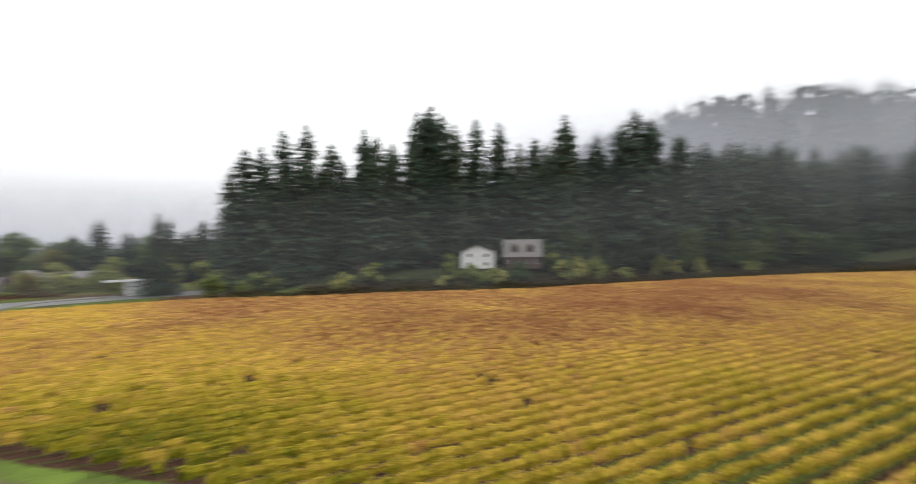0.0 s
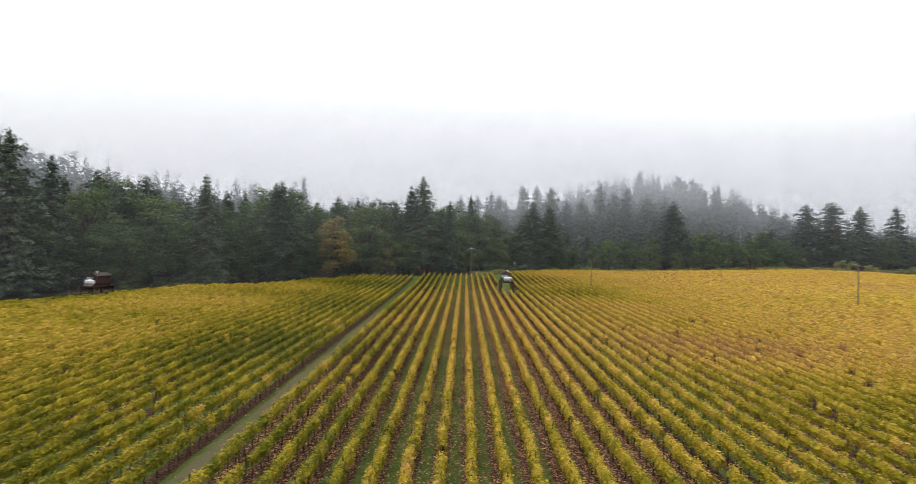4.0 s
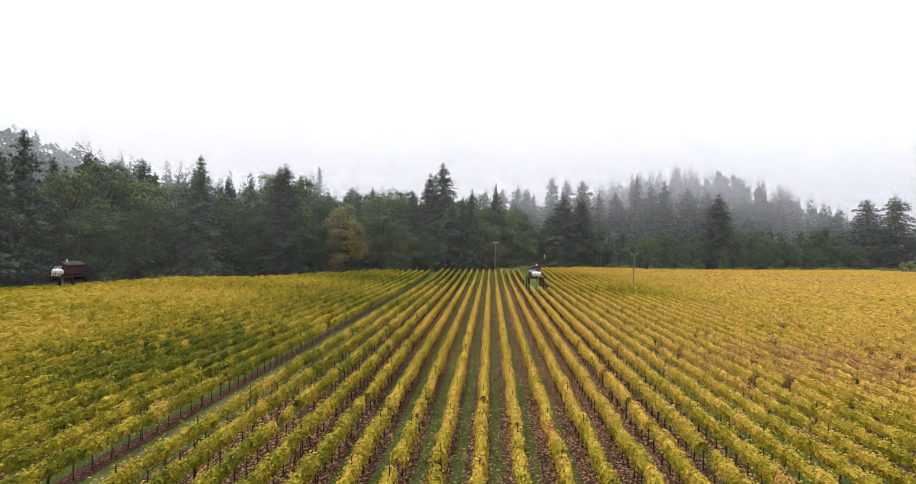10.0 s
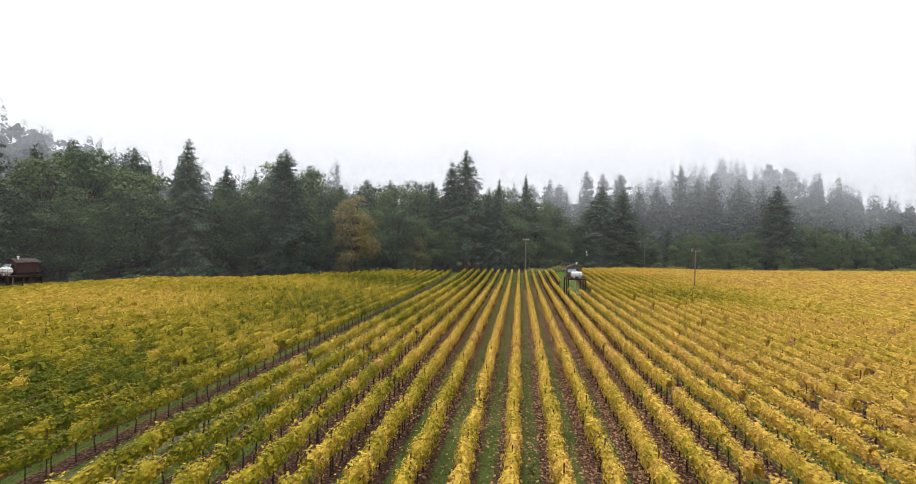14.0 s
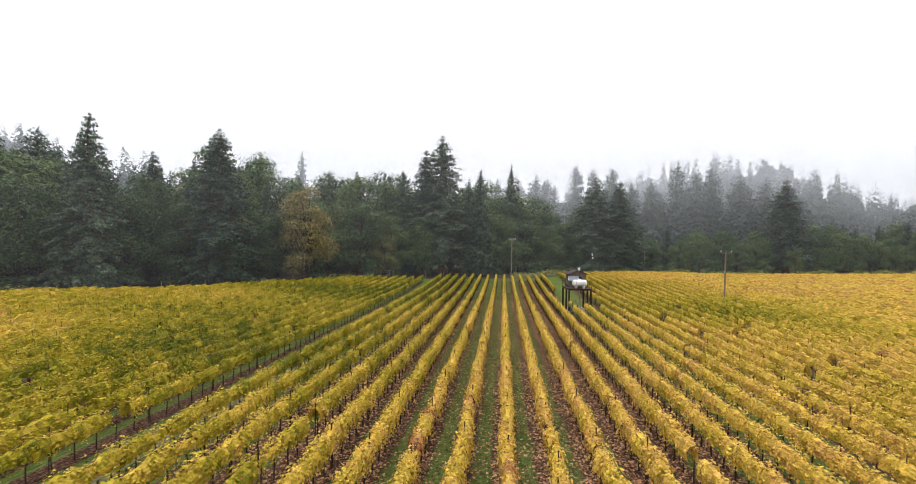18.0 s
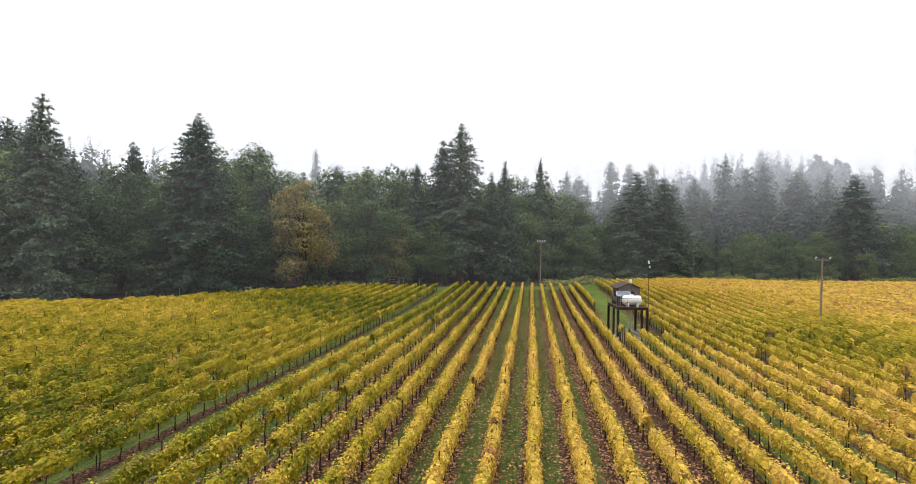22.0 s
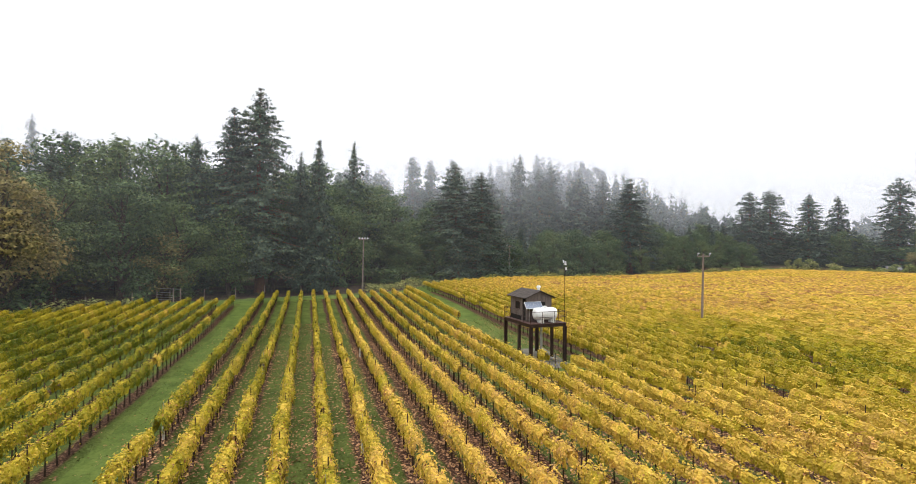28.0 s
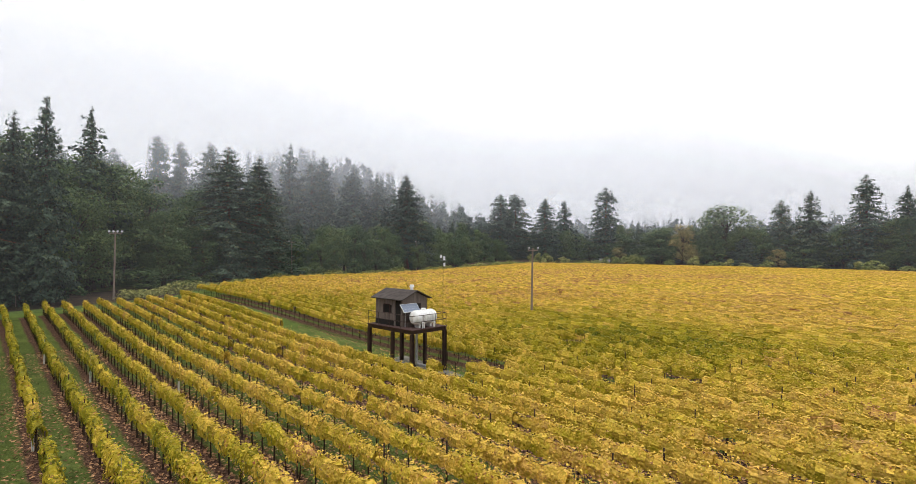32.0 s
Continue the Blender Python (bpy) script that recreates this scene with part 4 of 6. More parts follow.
# ---- trees ----
def conifer_quads(h, R, seed, droop=0.25, bare=0.12, power=0.85, gap=0.0, spray=1.0, per=5.0, tier=1.25):
    """Needle sprays along whorled, drooping branches; trunk and limbs apart."""
    r = np.random.default_rng(seed)
    nb = int(per * h)
    tiers = max(6, int(h * tier))
    tt = np.linspace(bare, 0.985, tiers) + r.uniform(-0.25, 0.25, tiers) * (0.9 / tiers)
    t = np.clip(np.sort(r.choice(tt, nb) + 0.2 / tiers * r.normal(size=nb)), bare, 0.99)
    az = np.cumsum(np.full(nb, 2.4)) + r.uniform(-0.6, 0.6, nb)
    lump = 1 + 0.10 * np.sin(t * 23 + seed) + 0.12 * np.sin(az * 2 + seed)
    prof = np.minimum(1, ((1 - t) / 0.72)) ** power * np.minimum(1, (t - bare + 0.12) / 0.2)
    L = R * prof * lump * r.uniform(0.7, 1.12, nb) + 0.08
    if gap:
        L *= np.where(r.random(nb) < gap, 0.35, 1)
    z = t * h
    lift = -droop + (droop + 0.3) * smooth((t - 0.6) / 0.4) + 0.1 * r.normal(size=nb)
    cnt = np.maximum(3, (L * 5.2 / spray).astype(int))
    i = np.repeat(np.arange(nb), cnt)
    m = len(i)
    u = r.uniform(0.12, 1.04, m) ** 0.8
    side = r.normal(size=m) * 0.13 * L[i] * (1.05 - 0.6 * u)
    ca, sa = np.cos(az[i]), np.sin(az[i])
    d = u * L[i]
    zz = z[i] + d * lift[i] - 0.06 * d * d / np.maximum(L[i], 0.5) * droop * 3 + (0.08 + 0.07 * (tier > 1)) * r.normal(size=m) - 0.2 * np.abs(side)
    c = np.stack([d * ca - side * sa, d * sa + side * ca, zz], 1)
    nn = np.stack([0.55 * ca + 0.55 * r.normal(size=m), 0.55 * sa + 0.55 * r.normal(size=m), 0.7 + 0.4 * r.normal(size=m)], 1)
    q = leaf_quads(c, nn, spray * (0.5 + 0.35 * r.random(m)) * (0.35 + 0.65 * np.minimum(1, L[i] / 3)), r, long=1.6, jitter=0.35, corners=3)
    # shaded inner sprays that close the crown round its trunk
    mi = int(20 * h)
    ti = r.uniform(bare + 0.02, 0.93, mi)
    ai, ri = r.uniform(0, 6.283, mi), R * np.minimum(1, (1 - ti) / 0.72) ** power * r.uniform(0.15, 0.62, mi)
    ci = np.stack([ri * np.cos(ai), ri * np.sin(ai), ti * h - 0.2 * ri], 1)
    q = np.concatenate([q, leaf_quads(ci, np.stack([np.cos(ai), np.sin(ai), 0.5 + 0 * ai], 1) + 0.3 * r.normal(size=(mi, 3)), 0.4 + 0.05 * R * (1 - ti), r, 1.4, 0.35, 3)])
    tv = r.random(22)
    tip = np.stack([0.3 * tv * r.normal(size=22) * spray, 0.3 * tv * r.normal(size=22) * spray, h * (1 - 0.07 * tv)], 1)
    q = np.concatenate([q, leaf_quads(tip, np.stack([r.normal(size=22), r.normal(size=22), 0.2 * np.ones(22)], 1), spray * (0.12 + 0.3 * tv), r, 1.5, corners=3)])
    zs = np.linspace(-0.4, h * 0.97, 9)
    bend = 0.006 * h * np.sin(zs / h * 4 + seed)
    rad = 0.019 * h * (1 - zs / h * 0.97) + 0.02 + 0.012 * h * np.exp(-np.maximum(zs, 0) / 1.2)
    pts = np.stack([bend, 0 * zs, zs], 1)
    w = frustum_quads(pts[:-1], pts[1:], rad[:-1], rad[1:], 9)
    p0 = np.stack([np.interp(z, zs, bend), 0 * z, z], 1)
    p1 = np.stack([0.8 * L * np.cos(az), 0.8 * L * np.sin(az), z + 0.8 * L * lift], 1)
    w = np.concatenate([w, frustum_quads(p0[::2], p1[::2], 0.05 + 0.012 * L[::2], 0.015, 3)])
    return q, w


def broad_quads(h, R, seed, leaves=2600, size=0.62, low=0.12, lobes=17, corners=4):
    r = np.random.default_rng(seed)
    a = r.uniform(0, 6.283, lobes)
    v = np.linspace(low + 0.1, 0.9, lobes) + 0.03 * r.normal(size=lobes)
    env = np.sqrt(np.maximum(0.05, 1 - ((v - 0.42) / 0.56) ** 2))
    rad = R * env * r.uniform(0.35, 0.72, lobes)
    lc = np.stack([rad * np.cos(a), rad * np.sin(a), v * h], 1)
    lr_ = R * r.uniform(0.38, 0.58, lobes) * (0.55 + 0.45 * env)
    lz = lr_ * r.uniform(0.7, 1.0, lobes)
    i = r.choice(lobes, leaves, p=lr_ ** 2 / (lr_ ** 2).sum())
    d = r.normal(size=(leaves, 3))
    d /= np.linalg.norm(d, axis=1, keepdims=True)
    d[:, 2] = np.where((d[:, 2] < -0.35), -d[:, 2], d[:, 2])
    tuft = 1 + 0.13 * np.sin(d[:, 0] * 9 + i) * np.sin(d[:, 1] * 8 + seed) + 0.1 * np.sin(d[:, 2] * 13 + i)
    k = (r.uniform(0.55, 1.05, leaves) ** 0.6 * tuft)[:, None]
    c = lc[i] + d * k * np.stack([lr_[i], lr_[i], lz[i]], 1)
    c[:, 2] = np.maximum(c[:, 2], low * h * 0.6 + 0.4 * r.random(leaves))
    nn = d + 0.3 * r.normal(size=(leaves, 3)) + [0, 0, 0.2]
    q = leaf_quads(c, nn, size * (0.7 + 0.6 * r.random(leaves)), r, 1.15, 0.35, corners)
    zs = np.linspace(-0.3, h * 0.62, 6)
    pts = np.stack([0.02 * h * np.sin(zs / h * 5 + seed), 0.02 * h * np.cos(zs / h * 4 + seed), zs], 1)
    rd = 0.022 * h * (1 - zs / h * 1.2) + 0.05
    w = frustum_quads(pts[:-1], pts[1:], rd[:-1], rd[1:], 8)
    p0 = np.stack([0 * v, 0 * v, np.clip(v - 0.25, 0.12, 0.6) * h], 1)
    w = np.concatenate([w, frustum_quads(p0, lc, 0.012 * h, 0.03, 5)])
    return q, w


KINDS = {}


def kind(name, maker, leaf, bark, label, category, ref):
    q, w = maker
    KINDS[name] = (quad_mesh("crown", q, leaf), quad_mesh("trunk", w, bark), label, category, ref)


for s in range(4):
    kind(f"redwood{s}", conifer_quads(32, 8.3, 40 + s, 0.26, (0.14, 0.14, 0.04, 0.04)[s], 0.78, 0.08, 0.42, 16, 1.0), CONIFER, RED_BARK, "tall dark green redwood with drooping tiers of needles", "redwood", (32, 6.2))
    kind(f"farred{s}", conifer_quads(32, 7.2, 50 + s, 0.22, 0.03, 0.6, 0.06, 0.62, 10, 1.6), CONIFER, RED_BARK, "tall dark green redwood with drooping tiers of needles", "redwood", (32, 6.2))
for s in range(4):
    kind(f"fir{s}", conifer_quads(26, 5.2, 60 + s, 0.15, 0.04, 0.7, 0.06, 0.5, 12, 1.5), CONIFER, BARK, "dark green pointed conifer at the forest edge", "conifer", (26, 4.4))
    kind(f"farfir{s}", conifer_quads(26, 5.2, 70 + s, 0.15, 0.03, 0.68, 0.06, 0.75, 9, 1.5), CONIFER, BARK, "dark green pointed conifer behind the field", "conifer", (26, 4.4))
kind("spindle0", conifer_quads(33, 5.4, 80, 0.12, 0.25, 0.75, 0.45, 0.8, 3.6), CONIFER, BARK, "thin half-bare conifer with open branches", "conifer", (33, 4.2))
kind("spindle1", conifer_quads(33, 4.2, 81, 0.05, 0.3, 0.7, 0.4, 0.8, 3.2), CONIFER, BARK, "slender open-branched conifer showing its trunk", "conifer", (33, 3.4))
for s in range(6):
    kind(f"broad{s}", broad_quads(19, 6.4, 100 + s, 14000, 0.27, 0.06, 26, 3), BROAD, BARK, "dense dark green broadleaf tree with a rounded crown", "broadleaf tree", (19, 6.0))
    kind(f"farbroad{s}", broad_quads(19, 6.4, 110 + s, 9000, 0.32, 0.03, 22, 3), BROAD, BARK, "dark green broadleaf tree behind the others", "broadleaf tree", (19, 6.0))
kind("gold0", broad_quads(19, 5.8, 120, 11000, 0.28, 0.05, 24, 3), GOLD, BARK, "bigleaf tree turning orange and gold in autumn", "autumn tree", (19, 5.6))
kind("gold1", broad_quads(19, 5.8, 121, 5000, 0.32, 0.08, 20, 3), GOLD, BARK, "thin-leaved tree turning yellow and brown", "autumn tree", (19, 5.6))
for s in range(4):
    kind(f"shrub{s}", broad_quads(4, 2.4, 140 + s, 900, 0.30, 0.02, 11), SHRUB, BARK, "rounded yellow-green shrub at the field's edge", "shrub", (4, 2.4))
for s in range(2):
    kind(f"under{s}", broad_quads(4, 2.6, 150 + s, 1000, 0.30, 0.02, 11), BROAD, BARK, "dark green undergrowth bush at the forest edge", "bush", (4, 2.4))
tree_rng = random.Random(3)


def plant(name, x, y, top, radius=None, group="", z=None):
    """A tree of a kind with its tip at height top."""
    crown, trunk, label, category, (h0, r0) = KINDS[name]
    z0 = gz(x, y) - 0.1 if z is None else z
    h = top - z0
    sz = h / h0
    sr = sz * tree_rng.uniform(0.92, 1.12) if radius is None else radius / r0
    ob = thing(category.replace(" ", "_"), x, y, z0, 0, label, category, group)
    ob.matrix_world = pose(x, y, z0, 0, 0, tree_rng.uniform(0, 360)) @ Matrix.Diagonal((sr, sr, sz, 1))
    part("trunk", trunk, BARK, ob)
    part("crown", crown, CONIFER, ob)
    return ob


# single trees that stand out, from the south-west round to the east
for name, x, y, top, rad in (
        ("redwood0", -203.0, -15.4, 38.6, 7.4), ("redwood1", -204.5, -20.0, 35.0, 6.2), ("spindle0", -225.7, 3.2, 34.2, 5.0), ("fir0", -200.0, -5.0, 29.0, 3.6), ("fir1", -203.0, -8.2, 27.0, 3.2),
        ("fir2", -201.0, -25.5, 29.0, 3.6), ("fir3", -206.0, -30.0, 26.5, 3.4), ("redwood2", -236.3, 30.8, 31.6, 8.6), ("redwood3", -238.0, 38.5, 30.0, 8.0), ("redwood1", -269.6, 105.8, 35.3, 8.6),
        ("redwood3", -165.2, -56.4, 32.4, 6.4), ("redwood0", -168.6, -59.5, 32.0, 6.6), ("redwood2", -151.8, -73.6, 32.4, 6.0), ("fir1", -178.0, -52.0, 24.0, 3.4), ("fir0", -128.0, -100.0, 34.0, 6.0),
        ("fir2", -116.0, -100.0, 38.0, 7.0), ("redwood1", -105.0, -110.0, 38.0, 7.5), ("fir3", -92.0, -122.0, 36.0, 7.0), ("spindle1", -289.6, -87.8, 49.5, 4.5), ("gold0", -175.5, -42.0, 21.5, 6.2),
        ("gold1", -192.0, -28.5, 12.0, 4.0)):
    plant(name, x, y, top, rad, "forest edge")
for name, x, y, top, rad in (
        ("farred0", -313.8, 215.1, 39.0, 8.5), ("farred2", -307.3, 196.2, 37.0, 8.0), ("farred1", -275.0, 246.8, 42.0, 8.0), ("farfir3", -298.2, 240.1, 35.6, 5.5), ("farred3", -293.7, 216.9, 35.2, 7.0),
        ("farred1", -186, 240, 29, 5.5), ("farfir0", -175, 239, 32, 5.5), ("farred3", -157, 240, 37, 6.2), ("farfir1", -145, 242, 32, 5.0), ("farred0", -136, 241, 33, 6.5), ("farfir2", -113, 246, 30, 4.5),
        ("spindle0", -95, 240, 31, 4.0), ("farred2", -82, 243, 28, 6.5), ("farred1", 92, 172, 65, 7.5), ("farred2", 160, 137, 64, 8.0), ("farred0", 167, 136, 61, 7.0), ("farred3", 99, 176, 63, 6.5), ("farfir1", -13, 240, 25, 4.6), ("farfir3", -4, 242, 20, 4.0), ("farfir0", 10, 238, 25, 4.5), ("farred3", 22, 240, 25, 5.0),
        ("farbroad2", -208, 240, 28, 11.0), ("farbroad4", -240, 238, 18, 8.0), ("gold1", -222, 226, 20, 5.0), ("farbroad1", -60, 250, 20, 9.0), ("farbroad3", -38, 252, 19, 8.0), ("gold1", -28, 244, 14, 5.0)):
    plant(name, x, y, top, rad * 1.3, "trees beyond the field")
for x0, y0, top, rad in ((-316, -2, 43, 7.5), (-326, 8, 44, 6.0), (-330, 17, 47, 8.0), (-322, 22, 44, 6.5), (-325, 36, 51, 7.5), (-331, 45, 51, 6.0), (-318, 52, 49, 9.0), (-322, 62, 42, 6.5), (-326, 72, 43, 8.0),
                         (-312, 80, 52, 7.0), (-306, 86, 45, 8.5), (-315, 96, 49, 7.0), (-304, 104, 44, 9.0), (-300, 113, 42, 7.0)):
    plant(tree_rng.choice(("farred0", "farred1", "farred2", "farred3", "farfir1")), x0, y0, top * 0.95, rad, "forest edge")
    for n in range(1):
        plant(tree_rng.choice(("farfir0", "farfir2", "farfir3", "farred1")), x0 + tree_rng.uniform(-12, 14), y0 + tree_rng.uniform(-7, 7), top * tree_rng.uniform(0.66, 0.92), rad * tree_rng.uniform(0.7, 1.1), "forest edge")
# the redwood grove beside the houses
grove = [(29, 181, 43, 7.5), (35, 186, 45, 7.0), (41, 180, 50, 7.5), (48, 178, 52, 8.0), (57, 180, 47, 7.0), (66, 172, 51, 7.0), (72, 176, 50, 7.5), (84, 168, 58, 7.5), (90, 172, 60, 8.0), (98, 166, 55, 7.0), (106, 164, 57, 8.0),
         (114, 160, 56, 7.0), (124, 152, 50, 7.0), (134, 147, 58, 8.0), (139, 151, 56, 8.0), (150, 147, 52, 8.0), (160, 144, 57, 8.0), (172, 140, 58, 8.0), (186, 136, 54, 8.0), (198, 134, 52, 8.0), (212, 128, 52, 8.0)]
for i, (x, y, top, rad) in enumerate(grove):
    plant(f"farred{i % 4}", x, y, top * 1.05, rad, "redwood grove")
gr = random.Random(8)
TOPS = [(26, 41), (40, 46), (66, 51), (88, 59), (110, 55), (135, 56), (155, 58), (180, 62), (215, 62), (260, 62), (330, 66), (430, 70)]
for back, step, f0, f1 in ((22, 6.5, 0.7, 0.93), (34, 7.5, 0.75, 0.98), (46, 9.0, 0.8, 1.0)):
    x = 27.0
    while x < 430:
        y = float(bank_y(x)) + back + gr.uniform(-3, 3)
        if not (86 < x < 122 and back < 30):
            plant(gr.choice(("farred0", "farred1", "farred2", "farred3", "farfir2")), x, y, along(TOPS, x) * gr.uniform(f0, f1), gr.uniform(5.5, 7.5), "redwood grove")
        x += step * gr.uniform(0.7, 1.3)
plant("shrub1", -285, 138, 6.5, 5.5, "shrubs at the field's edge")
for x, y, top in ((-252, 222, 9), (-216, 224, 8), (-183, 226, 8.5), (-122, 227, 7), (-70, 226, 9), (-8, 214, 8)):
    plant("gold1", x, y, top, 3.6, "trees beyond the field")
plant("redwood2", 4.6, 177.5, 24.5, 4.2, "trees by the garage")

# the wood along the west side: broadleaf trees in front, taller ones behind
EDGE = [(-74, -126), (-104, -109), (-131, -96), (-156, -72), (-170, -52), (-182, -39), (-196, -22), (-212, -4), (-222, 14), (-236, 32), (-246, 62), (-254, 92), (-272, 130), (-292, 168), (-296, 196)]
er = random.Random(11)
for back, step, lo, hi, names in ((2, 8.2, 15, 21, ("broad0", "broad1", "broad2", "broad3", "broad4", "broad5")), (11, 7.6, 21, 26.5, ("farbroad0", "farbroad3", "farbroad5", "farbroad1", "farbroad2", "farfir1")), (22, 7.6, 24, 30, ("farbroad1", "farbroad4", "farfir0", "farfir2", "farfir3", "farbroad2")), (36, 9.0, 26, 34, ("farfir0", "farfir1", "farred1", "farred2", "farfir3"))):
    for (ax, ay), (bx, by) in zip(EDGE[:-1], EDGE[1:]):
        L = math.hypot(bx - ax, by - ay)
        nx, ny = -(by - ay) / L, (bx - ax) / L
        for j in range(int(L / step + 0.5)):
            u = (j + er.uniform(0.15, 0.85)) * step / L
            x, y = ax + u * (bx - ax) + nx * (back + er.uniform(-2, 3)), ay + u * (by - ay) + ny * (back + er.uniform(-2, 3))
            if back > 30 and y > -20:
                continue
            fall = float(np.interp(y, [-10, 15, 60], [1.0, 0.84, 0.62]))
            top = gz(x, y) + er.uniform(lo, hi) * fall
            plant(er.choice(names), x, y, top, None, "forest edge")
for (ax, ay), (bx, by) in zip(EDGE[:-1], EDGE[1:]):
    n = int(math.hypot(bx - ax, by - ay) / 9)
    for j in range(n):
        u = (j + er.random()) / n
        x, y = ax + u * (bx - ax) + er.uniform(-3, 2), ay + u * (by - ay) + er.uniform(-2, 2)
        plant(f"under{j % 2}", x, y, gz(x, y) + er.uniform(2.0, 5.0), er.uniform(2.2, 3.6), "undergrowth of the wood")
# trees and shrubs past the north side
nr = random.Random(17)
for i in range(140):
    x = nr.uniform(-330, 28)
    y = 233 + nr.uniform(0, 28) + 5 * math.sin(x * 0.07)
    if -62 < x < 0 and y < 246:
        continue
    plant(nr.choice(("farbroad0", "farbroad1", "farbroad2", "farbroad4", "farbroad5", "farfir1")), x, y, nr.uniform(9, 21), nr.uniform(5.0, 8.0), "trees beyond the field")
for i in range(60):
    x = nr.uniform(-300, -40)
    y = 212 + nr.uniform(0, 7) - 0.0 * x
    if x < -200:
        y -= (-200 - x) * 0.12
    plant(f"shrub{i % 4}", x, y, nr.uniform(2.2, 5.5), nr.uniform(1.8, 3.6), "shrubs at the field's edge")
for i in range(18):
    x = nr.uniform(14, 230)
    y = float(bank_y(x)) + nr.uniform(2, 10)
    plant(f"shrub{i % 4}", x, y, gz(x, y) + nr.uniform(3.0, 8.0), nr.uniform(2.5, 4.5), "shrubs on the bank")
for x, y, top, rad in ((-137.5, 222, 3.2, 2.2), (-130.5, 223, 3.6, 2.4), (-252, 211, 3.4, 2.4), (8, 190, 11, 5.0), (18, 186, 9, 6.0), (24, 172, 7, 5.5), (34, 166, 6, 4.0), (-8, 200, 10, 5.0), (-22, 206, 9, 5), (88, 138, 5.5, 4.0), (93, 136, 5, 3.6), (97, 137, 4.2, 3.4), (126, 141, 6, 4)):
    plant(f"shrub{int(x) % 4}", x, y, gz(x, y) + top, rad, "shrubs by the garage")
plant("broad3", 102, 133, gz(102, 133) + 8, 3.6, "shrubs on the bank")
# gardens before the houses: pale olive shrubs and small trees in autumn leaf
hr = random.Random(29)
for i in range(44):
    x = hr.uniform(-120, 22)
    y = 204 + hr.uniform(6, 22) if x < -44 else 192 + hr.uniform(8, 26)
    if -12 < x < 8 and y < 194:
        continue
    plant(hr.choice(("shrub0", "shrub1", "shrub2", "shrub3", "gold1")), x, y, gz(x, y) + hr.uniform(2.6, 7.5), hr.uniform(2.2, 4.2), "gardens by the houses")
# trees and thickets at the foot of the grove
fr = random.Random(23)
for i in range(46):
    x = 116 + 3.4 * i + fr.uniform(-2, 2)
    y = float(bank_y(x)) + fr.uniform(6, 20)
    plant(fr.choice(("farbroad0", "farbroad2", "farbroad4", "farfir1", "farfir3")), x, y, gz(x, y) + fr.uniform(7, 18), fr.uniform(3.5, 6.5), "redwood grove")


def cone_quads(h, R, seed, n=260):
    """A distant conifer: overlapping sprays laid in tiers over a ragged cone."""
    r = np.random.default_rng(seed)
    t = 1 - np.sqrt(r.uniform(0.0006, 0.93, n))
    az = r.uniform(0, 6.283, n)
    saw = 1 - ((t * h / 1.7) % 1.0)
    rad = R * (1 - t) ** 0.85 * (0.62 + 0.38 * saw) * (1 + 0.15 * np.sin(az * 2 + seed + t * 5)) * r.uniform(0.45, 1.0, n) ** 0.5
    c = np.stack([rad * np.cos(az), rad * np.sin(az), t * h - 0.12 * rad], 1)
    nn = np.stack([np.cos(az), np.sin(az), 0.75 + 0 * az], 1) + 0.3 * r.normal(size=(n, 3))
    return leaf_quads(c, nn, 0.35 + 1.7 * (1 - t), r, 1.0, 0.35, 3)


# far woods on the hills: small rough conifers and round crowns, joined
def far_woods(n, cx, cy, rx, ry, lo, hi, seed, name, inside):
    r = np.random.default_rng(seed)
    bases = [cone_quads(26, 4.4 + 0.5 * i, seed * 7 + i) for i in range(3)] + [broad_quads(17, 6.0, seed * 9 + i, 240, 1.9, 0.1, 9, 3)[0] for i in range(2)]
    out = []
    x, y = cx + rx * r.uniform(-1, 1, 4 * n), cy + ry * r.uniform(-1, 1, 4 * n)
    ok = inside(x, y)
    for px, py in list(zip(x[ok], y[ok]))[:n]:
        b = bases[r.choice(5, p=(0.27, 0.27, 0.2, 0.13, 0.13))]
        s, a = r.uniform(lo, hi) / 26, r.uniform(0, 6.28)
        co, si = math.cos(a) * s, math.sin(a) * s
        out.append(np.stack([b[..., 0] * co - b[..., 1] * si + px, b[..., 0] * si + b[..., 1] * co + py, b[..., 2] * s + gz(px, py) - 0.5], -1))
    tagged(new(name, quad_mesh(name, np.concatenate(out), CONIFER_FAR)), "misty conifer woods covering the hillside", "far woods", kind="stuff")


def beyond_edge(x, y):
    xe = np.interp(y, [p[1] for p in EDGE], [p[0] for p in EDGE])
    return x < xe - 38


far_woods(950, -410, 130, 130, 210, 20, 32, 1, "far_woods", beyond_edge)
far_woods(500, -250, -200, 150, 95, 22, 36, 3, "far_woods", lambda x, y: (x < np.interp(y, [p[1] for p in EDGE], [p[0] for p in EDGE]) - 60) & (y < -60))
far_woods(900, 390, 250, 170, 220, 24, 36, 4, "far_woods", lambda x, y: (y > bank_y(x) + 60) & (ground_z(x, y) > 16))
far_woods(560, -120, 345, 330, 80, 14, 26, 5, "far_woods", lambda x, y: y > 262)


